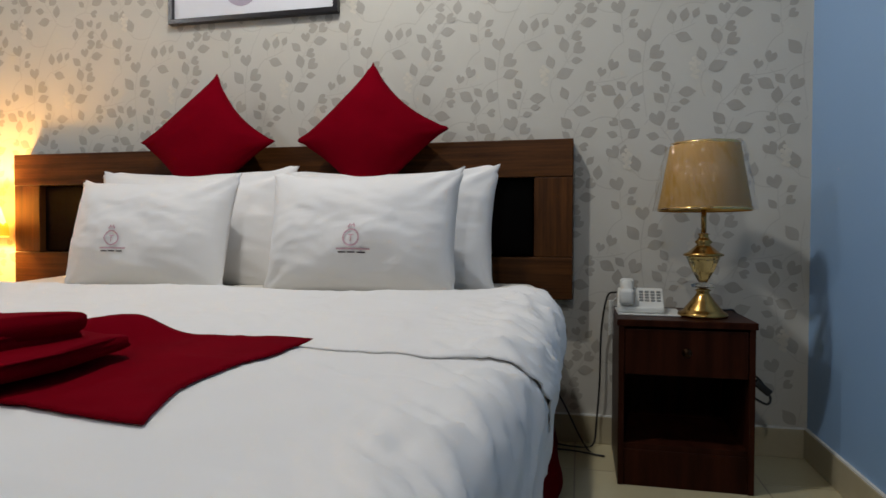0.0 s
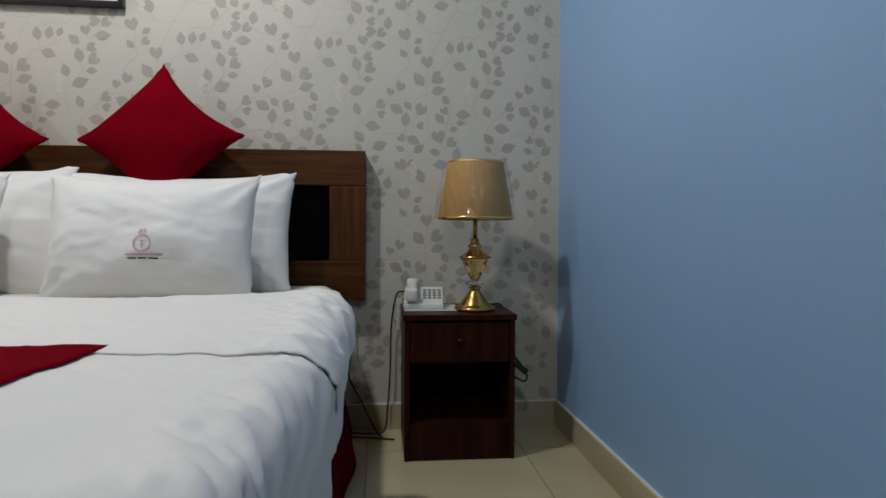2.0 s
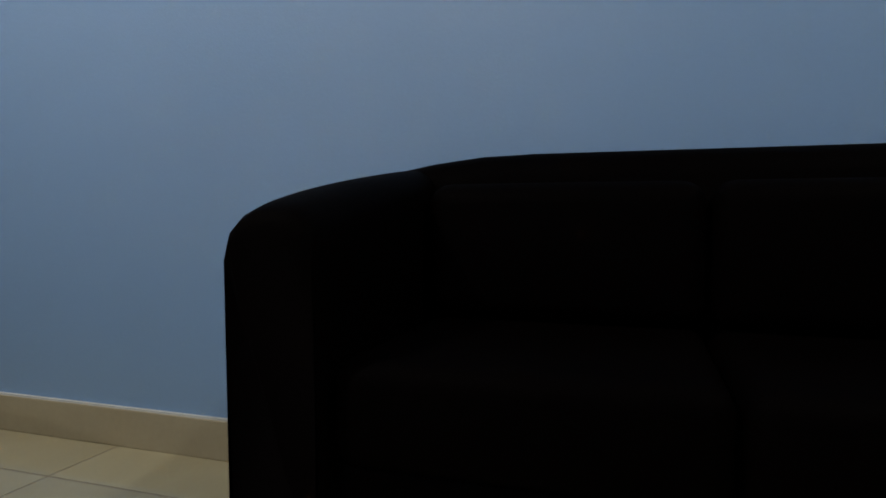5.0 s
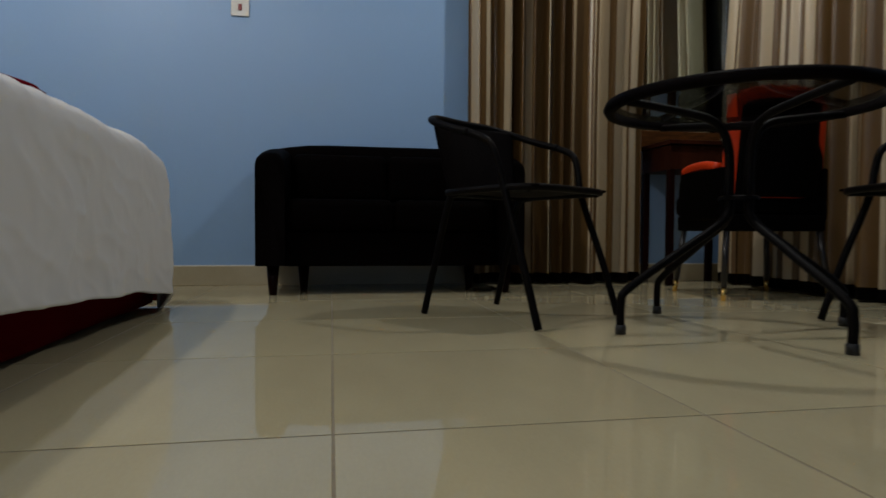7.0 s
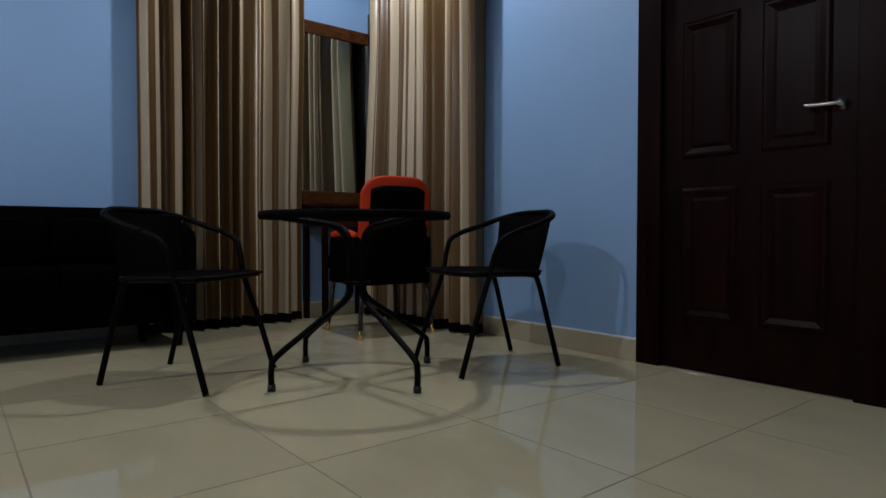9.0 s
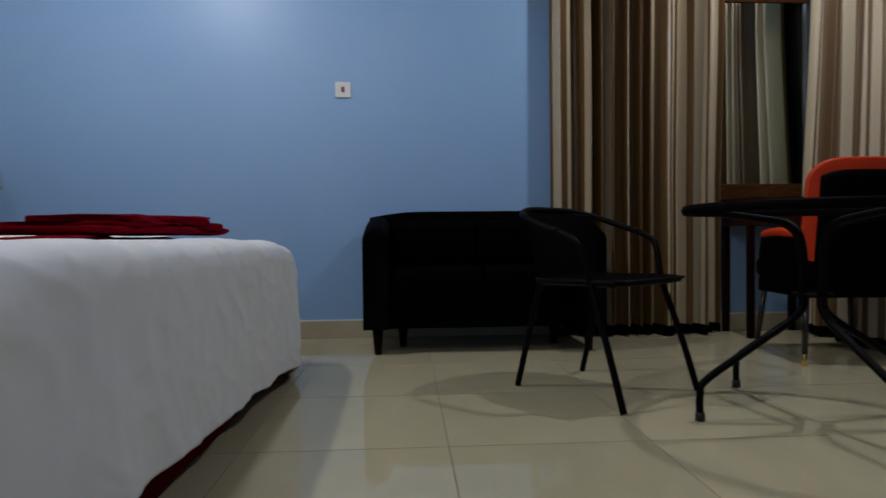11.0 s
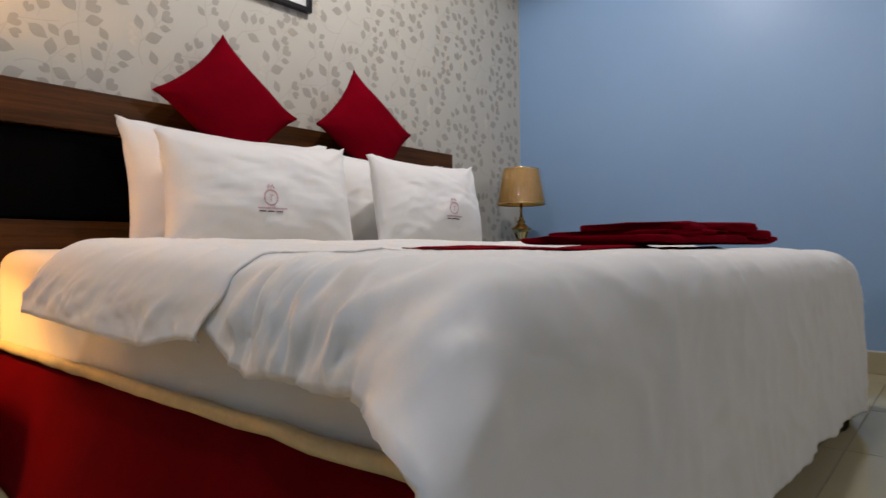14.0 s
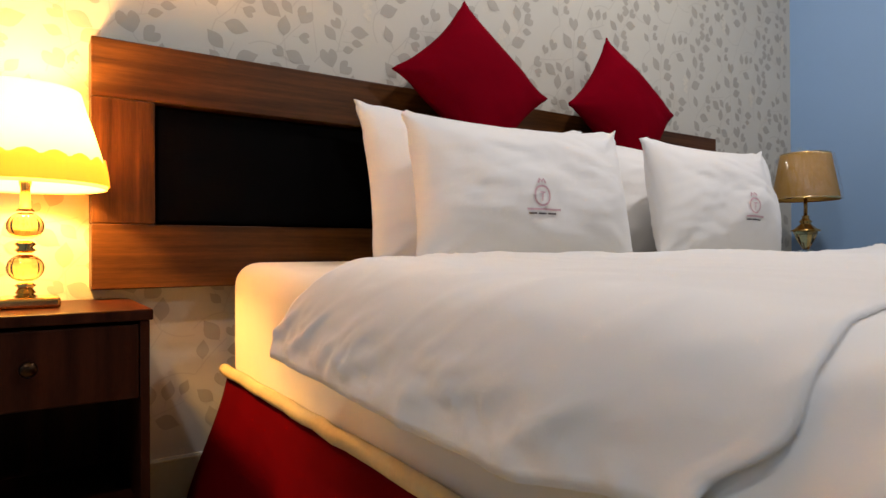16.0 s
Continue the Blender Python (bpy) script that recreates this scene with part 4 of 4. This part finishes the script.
# ---- curtains ----
def curtain(name, x0, y0, x1, y1, folds, lead, stripes, label, seed):
    """Hanging folds along a line; lead: how far the first edge spreads lower down; stripes: (start, width) of the cream bands."""
    a, c = Vector((x0, y0, 0)), Vector((x1, y1, 0))
    along = (c - a).normalized()
    out = Vector((-along.y, along.x, 0))
    length = (c - a).length
    wide, tall = 340, 30

    def place(u, v):
        w = v * tall
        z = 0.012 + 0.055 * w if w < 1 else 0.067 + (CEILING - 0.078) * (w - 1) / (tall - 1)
        loose = 1.0 - 0.45 * v
        ph = 2 * math.pi * folds * (u + 0.035 * math.sin(9 * u + seed) + 0.02 * math.sin(23 * u + 2 * seed)) + 0.5 * loose * noise.noise((u * 5, v * 1.4, seed))
        amp = 0.054 + 0.042 * noise.noise((u * 7.3, seed, v * 0.5))
        deep = amp * (math.sin(ph) + 0.30 * math.sin(2 * ph + 1 + seed)) + 0.010 * math.sin(3.1 * ph + 5 * u) * loose
        pull = lead * (1 - u) ** 2 * min(1.0, max(0.0, (2.0 - z) / 1.1)) ** 1.2
        sway = 0.010 * loose * noise.noise((u * 4, v * 2.0, seed + 7))
        return a + along * (u * length + pull + sway + 0.016 * math.cos(ph)) + out * deep + Vector((0, 0, z))

    k = tagged(part(name, sheet_mesh(wide, tall, place), CURTAIN, smooth=True), label, "curtain", "window curtains")
    k.data.materials.append(SATIN)
    # Near-black for the lowest row: shade at the floor put into the cloth's colour.
    k.data.materials.append(LEATHER_AND_HEM_SHADE)
    for p in k.data.polygons:
        u = (p.index % wide + 0.5) / wide
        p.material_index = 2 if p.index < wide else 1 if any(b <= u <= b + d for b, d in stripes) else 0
    return thicken(k, 0.003)


SIDE_BANDS = ((0.0, 0.05), (0.10, 0.03), (0.17, 0.045), (0.295, 0.035), (0.415, 0.035), (0.585, 0.03), (0.65, 0.015), (0.68, 0.015), (0.745, 0.04), (0.85, 0.03), (0.905, 0.022), (0.96, 0.03))
END_BANDS = ((0.03, 0.05), (0.11, 0.03), (0.19, 0.04), (0.28, 0.045), (0.38, 0.03), (0.44, 0.04), (0.55, 0.02), (0.70, 0.035), (0.77, 0.03), (0.86, 0.10))
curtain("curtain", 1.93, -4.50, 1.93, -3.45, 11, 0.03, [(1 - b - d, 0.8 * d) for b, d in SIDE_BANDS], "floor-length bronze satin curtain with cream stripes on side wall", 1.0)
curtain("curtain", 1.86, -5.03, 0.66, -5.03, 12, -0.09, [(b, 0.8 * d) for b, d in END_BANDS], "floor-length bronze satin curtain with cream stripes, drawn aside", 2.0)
tagged(part("curtain_track", box(1.90, 1.96, -4.95, -3.38, CEILING - 0.025, CEILING - 0.0005), PLASTIC), "white curtain track under the ceiling", "curtain track", kind="structure")
tagged(part("curtain_track", box(0.56, 2.05, -5.05, -4.99, CEILING - 0.025, CEILING - 0.0005), PLASTIC), "white curtain track under the ceiling", "curtain track", kind="structure")

# ---- night-dark window behind the end curtain ----
window = tagged(thing("window_1", "dark sliding window with white frame behind curtain", "window", pose(1.45, SOUTH + 0.0005, 0)), kind="structure")
for x0, x1, z0, z1 in ((-0.60, 0.60, 0.62, 0.66), (-0.60, 0.60, 2.26, 2.30), (-0.60, -0.56, 0.6605, 2.2595), (0.56, 0.60, 0.6605, 2.2595), (-0.02, 0.02, 0.6605, 2.2595)):
    part("window_frame", box(x0, x1, 0, 0.022, z0, z1, bevel=0.002), FRAMEDARK, window)
for x0, x1 in ((-0.559, -0.021), (0.021, 0.559)):
    part("pane", box(x0, x1, 0.004, 0.010, 0.661, 2.259), NIGHTGLASS, window, "pane dark with night")

# ---- dressing table and mirror ----
dresser = thing("dressing_table", "reddish brown wooden dressing table with tall mirror", "dressing table", pose(EAST - 0.014, -4.80, 0))
part("top", box(-0.34, 0, -0.24, 0.25, 0.80, 0.825, bevel=0.004), STAND, dresser)
part("drawer_box", box(-0.32, -0.004, -0.225, 0.235, 0.66, 0.7995, bevel=0.002), STAND, dresser)
for y in (-0.21, 0.22):
    for x in (-0.30, -0.02):
        part("leg", box(x - 0.018, x + 0.018, y - 0.018, y + 0.018, 0, 0.6595, bevel=0.003), DOORWOOD, dresser)
part("mirror_frame", box(-0.03, -0.008, -0.306, 0.40, 2.06, 2.15, bevel=0.004), WOOD, dresser)
part("mirror_rail", box(-0.03, -0.008, -0.306, 0.40, 0.8255, 0.925, bevel=0.004), WOOD, dresser)
part("mirror_stile", box(-0.03, -0.008, 0.345, 0.40, 0.9255, 2.0595, bevel=0.003), WOOD_UP, dresser)
part("mirror_glass", box(-0.018, -0.010, -0.306, 0.3445, 0.9255, 2.0595), MIRROR, dresser, "tall mirror glass")

# ---- door ----
door = tagged(thing("door_1", "closed dark mahogany panelled door in a dark frame", "door"), kind="structure")
part("jamb", box(DX1 - 0.06, DX1 + 0.06, SOUTH - 0.10, SOUTH + 0.018, 0, DH + 0.06, bevel=0.004), DOORWOOD, door)
part("jamb", box(DX0 - 0.06, DX0 + 0.06, SOUTH - 0.10, SOUTH + 0.018, 0, DH + 0.06, bevel=0.004), DOORWOOD, door)
part("head", box(DX0 + 0.0605, DX1 - 0.0605, SOUTH - 0.10, SOUTH + 0.017, DH - 0.01, DH + 0.06, bevel=0.004), DOORWOOD, door)
leaf = part("door_leaf", box(DX0 + 0.062, DX1 - 0.062, SOUTH - 0.06, SOUTH - 0.015, 0.006, DH - 0.012), DOORWOOD, door)
LX0, LX1 = DX0 + 0.062, DX1 - 0.062
cols = ((LX0 + 0.09, (LX0 + LX1) / 2 - 0.045), ((LX0 + LX1) / 2 + 0.045, LX1 - 0.09))
for z0, z1 in ((0.23, 0.82), (0.95, 1.56), (1.68, 1.98)):
    for x0, x1 in cols:
        bm = bmesh.new()
        y = SOUTH - 0.0148
        loops = []
        for inset, depth in ((0, 0.0), (0.012, 0.010), (0.022, 0.010), (0.045, 0.001), (0.060, 0.006)):
            loops.append([bm.verts.new((x, y + depth, z)) for x, z in ((x0 + inset, z0 + inset), (x1 - inset, z0 + inset), (x1 - inset, z1 - inset), (x0 + inset, z1 - inset))])
        for p, q in zip(loops, loops[1:]):
            for k in range(4):
                bm.faces.new((p[k], p[(k + 1) % 4], q[(k + 1) % 4], q[k]))
        bm.faces.new(loops[-1])
        part("raised_panel", bm, DOORWOOD, leaf)
bm = lathe([(0.024, 0), (0.024, 0.006), (0.010, 0.010), (0.010, 0.04)], 20)
bmesh.ops.transform(bm, matrix=pose(LX0 + 0.055, SOUTH - 0.0148, 1.10, -90, 0, 0), verts=bm.verts)
add_tube(bm, [(LX0 + 0.055, SOUTH + 0.022, 1.10), (LX0 + 0.10, SOUTH + 0.026, 1.10), (LX0 + 0.175, SOUTH + 0.024, 1.104)], 0.008, 10)
part("handle", bm, CHROME, leaf, "satin steel lever handle", smooth=True)

# ---- printed leaves of the wallpaper ----
leaf_bm = []
stem_bm = []
bloom_bm = []


def add_poly(store, pts):
    store.append([(x, z) for x, z in pts])


def leaf_shape(x, z, ang, size, wide=1.0):
    """A rounded leaf with a slight notch; wide sets how broad it is."""
    ca, sa = math.cos(ang), math.sin(ang)
    half = [(0.0, 0.0), (0.08, 0.09), (0.22, 0.235), (0.38, 0.325), (0.54, 0.335), (0.72, 0.245), (0.88, 0.11), (1.04, 0.0)]
    outline = half + [(p, -q * 0.92) for p, q in half[-2:0:-1]]
    add_poly(leaf_bm, [(x + size * (p * ca - q * wide * sa), z + size * (p * sa + q * wide * ca)) for p, q in outline])


def lobed_leaf(x, z, ang, size):
    """A leaf of two rounded lobes with a notch between them."""
    ca, sa = math.cos(ang), math.sin(ang)
    half = [(0.0, 0.0), (0.08, 0.12), (0.24, 0.30), (0.46, 0.47), (0.68, 0.50), (0.90, 0.40), (1.0, 0.24), (0.90, 0.10)]
    outline = half + [(0.72, 0.0)] + [(p * 0.94, -q * 0.95) for p, q in half[:0:-1]]
    add_poly(leaf_bm, [(x + size * (p * ca - q * sa), z + size * (p * sa + q * ca)) for p, q in outline])


def stem_line(x0, z0, x1, z1, bow, half=0.0016):
    pts = []
    for i in range(7):
        t = i / 6
        b = bow * math.sin(math.pi * t)
        dx, dz = x1 - x0, z1 - z0
        pts.append((x0 + dx * t - dz * b, z0 + dz * t + dx * b))
    for (a, c), (d, e) in zip(pts, pts[1:]):
        l = math.hypot(d - a, e - c) or 1
        nx, nz = -(e - c) / l * half, (d - a) / l * half
        add_poly(stem_bm, [(a + nx, c + nz), (d + nx, e + nz), (d - nx, e - nz), (a - nx, c - nz)])


# Fifteen leafy sprigs to a repeat; leaves that would crowd another are left out.
PX, PZ = 0.555, 0.675
for ix in range(-6, 5):
    for iz in range(0, 5):
        ox, oz = ix * PX + 0.10, iz * PZ - 0.07
        r2 = random.Random(8)
        taken = []
        for k in range(15):
            row, col = k // 3, k % 3
            rx = (col + 0.5 * (row % 2) + 0.1 + r2.uniform(-0.16, 0.16)) * PX / 3
            rz = (row + r2.uniform(-0.17, 0.17)) * PZ / 5
            a = math.radians(r2.choice((35, 70, 105, 140)) + r2.uniform(-15, 15))
            length = r2.uniform(0.09, 0.13)
            bend = r2.choice((-0.5, 0.5))
            stem_line(ox + rx - 0.09 * math.cos(a - bend), oz + rz - 0.09 * math.sin(a - bend), ox + rx, oz + rz, 0.12, 0.0019)
            count = r2.choice((6, 7, 8))
            for q in range(count):
                t = q / (count - 1)
                turn = a + bend * t
                lx, lz = ox + rx + length * t * math.cos(a + bend * t / 2), oz + rz + length * t * math.sin(a + bend * t / 2)
                side = 0 if q == count - 1 else 1 if q % 2 else -1
                ang = turn + side * r2.uniform(0.7, 1.35)
                stalk = 0.008 + r2.uniform(0.008, 0.022) * (side != 0)
                px, pz = lx + stalk * math.cos(ang), lz + stalk * math.sin(ang)
                size = r2.choice((0.042, 0.052, 0.060, 0.066)) * r2.uniform(0.92, 1.08)
                lobed = side == 0 or r2.random() < 0.40
                mx, mz = px - ox + 0.5 * size * math.cos(ang), pz - oz + 0.5 * size * math.sin(ang)
                apart = [math.hypot((mx - tx + PX / 2) % PX - PX / 2, (mz - tz + PZ / 2) % PZ - PZ / 2) - 0.36 * (size + ts) for tx, tz, ts in taken]
                if min(apart, default=1.0) < 0.0:
                    continue
                taken.append((mx, mz, size))
                stem_line(lx, lz, px, pz, 0.0, 0.0011)
                (lobed_leaf if lobed else leaf_shape)(px, pz, ang, size * (0.85 if lobed else 1.0))
            stem_line(ox + rx, oz + rz, ox + rx + length * math.cos(a + bend / 2), oz + rz + length * math.sin(a + bend / 2), 0.06 * bend, 0.0016)
        stem_line(ox + 0.30, oz - 0.02, ox + 0.42, oz + 0.52, 0.12)
        for bx, bz in ((0.23, 0.50), (0.47, 0.16)):
            for k in range(11):
                a, r = k * 2.4, 0.006 * math.sqrt(k)
                cx, cz = ox + bx + r * math.cos(a) * 0.8, oz + bz + r * math.sin(a) * 2.2
                add_poly(bloom_bm, [(cx + 0.009 * math.cos(j * math.pi / 3), cz + 0.009 * math.sin(j * math.pi / 3)) for j in range(6)])


def print_mesh(name, polys, mat, proud):
    verts, faces = [], []
    for poly in polys:
        if min(p[0] for p in poly) < WEST + 0.01 or max(p[0] for p in poly) > EAST - 0.004 or min(p[1] for p in poly) < 0.113 or max(p[1] for p in poly) > CEILING - 0.01:
            continue
        faces.append(list(range(len(verts), len(verts) + len(poly))))
        level = proud + 0.000012 * (len(faces) % 37)
        verts += [(x, -level, z) for x, z in poly]
    mesh = bpy.data.meshes.new(name)
    mesh.from_pydata(verts, [], faces)
    mesh.materials.append(mat)
    ob = new(name, mesh)
    ob.parent = wall_north
    return tagged(ob, kind="stuff")


print_mesh("stem_print", stem_bm, STEM, 0.0003)
print_mesh("flower_print", bloom_bm, BLOOM, 0.0014)
print_mesh("leaf_print", leaf_bm, LEAF, 0.0008)

# ---- floor tiles ----
tile_mesh = None
J = 0.0021
for i in range(-6, 8):
    for j in range(-6, 6):
        x0, y0 = -0.545 + 0.6 * i, -2.69 + 0.6 * j
        x1, y1 = x0 + 0.6, y0 + 0.6
        if x1 <= WEST or x0 >= EAST or y1 <= SOUTH or y0 >= 0:
            continue
        whole = x0 >= WEST and x1 <= EAST and y0 >= SOUTH and y1 <= 0
        if whole and tile_mesh:
            ob = new("tile", tile_mesh)
        else:
            cx0, cx1, cy0, cy1 = max(x0, WEST), min(x1, EAST), max(y0, SOUTH), min(y1, 0)
            if cx1 - cx0 < 0.01 or cy1 - cy0 < 0.01:
                continue
            ob = part("tile", box(cx0 - x0 + J, cx1 - x0 - J, cy0 - y0 + J, cy1 - y0 - J, -0.0010, 0.0, bevel=0.0006, segments=1), TILE)
            if whole:
                tile_mesh = ob.data
        ob.location = (x0, y0, 0)
        ob.parent = floor
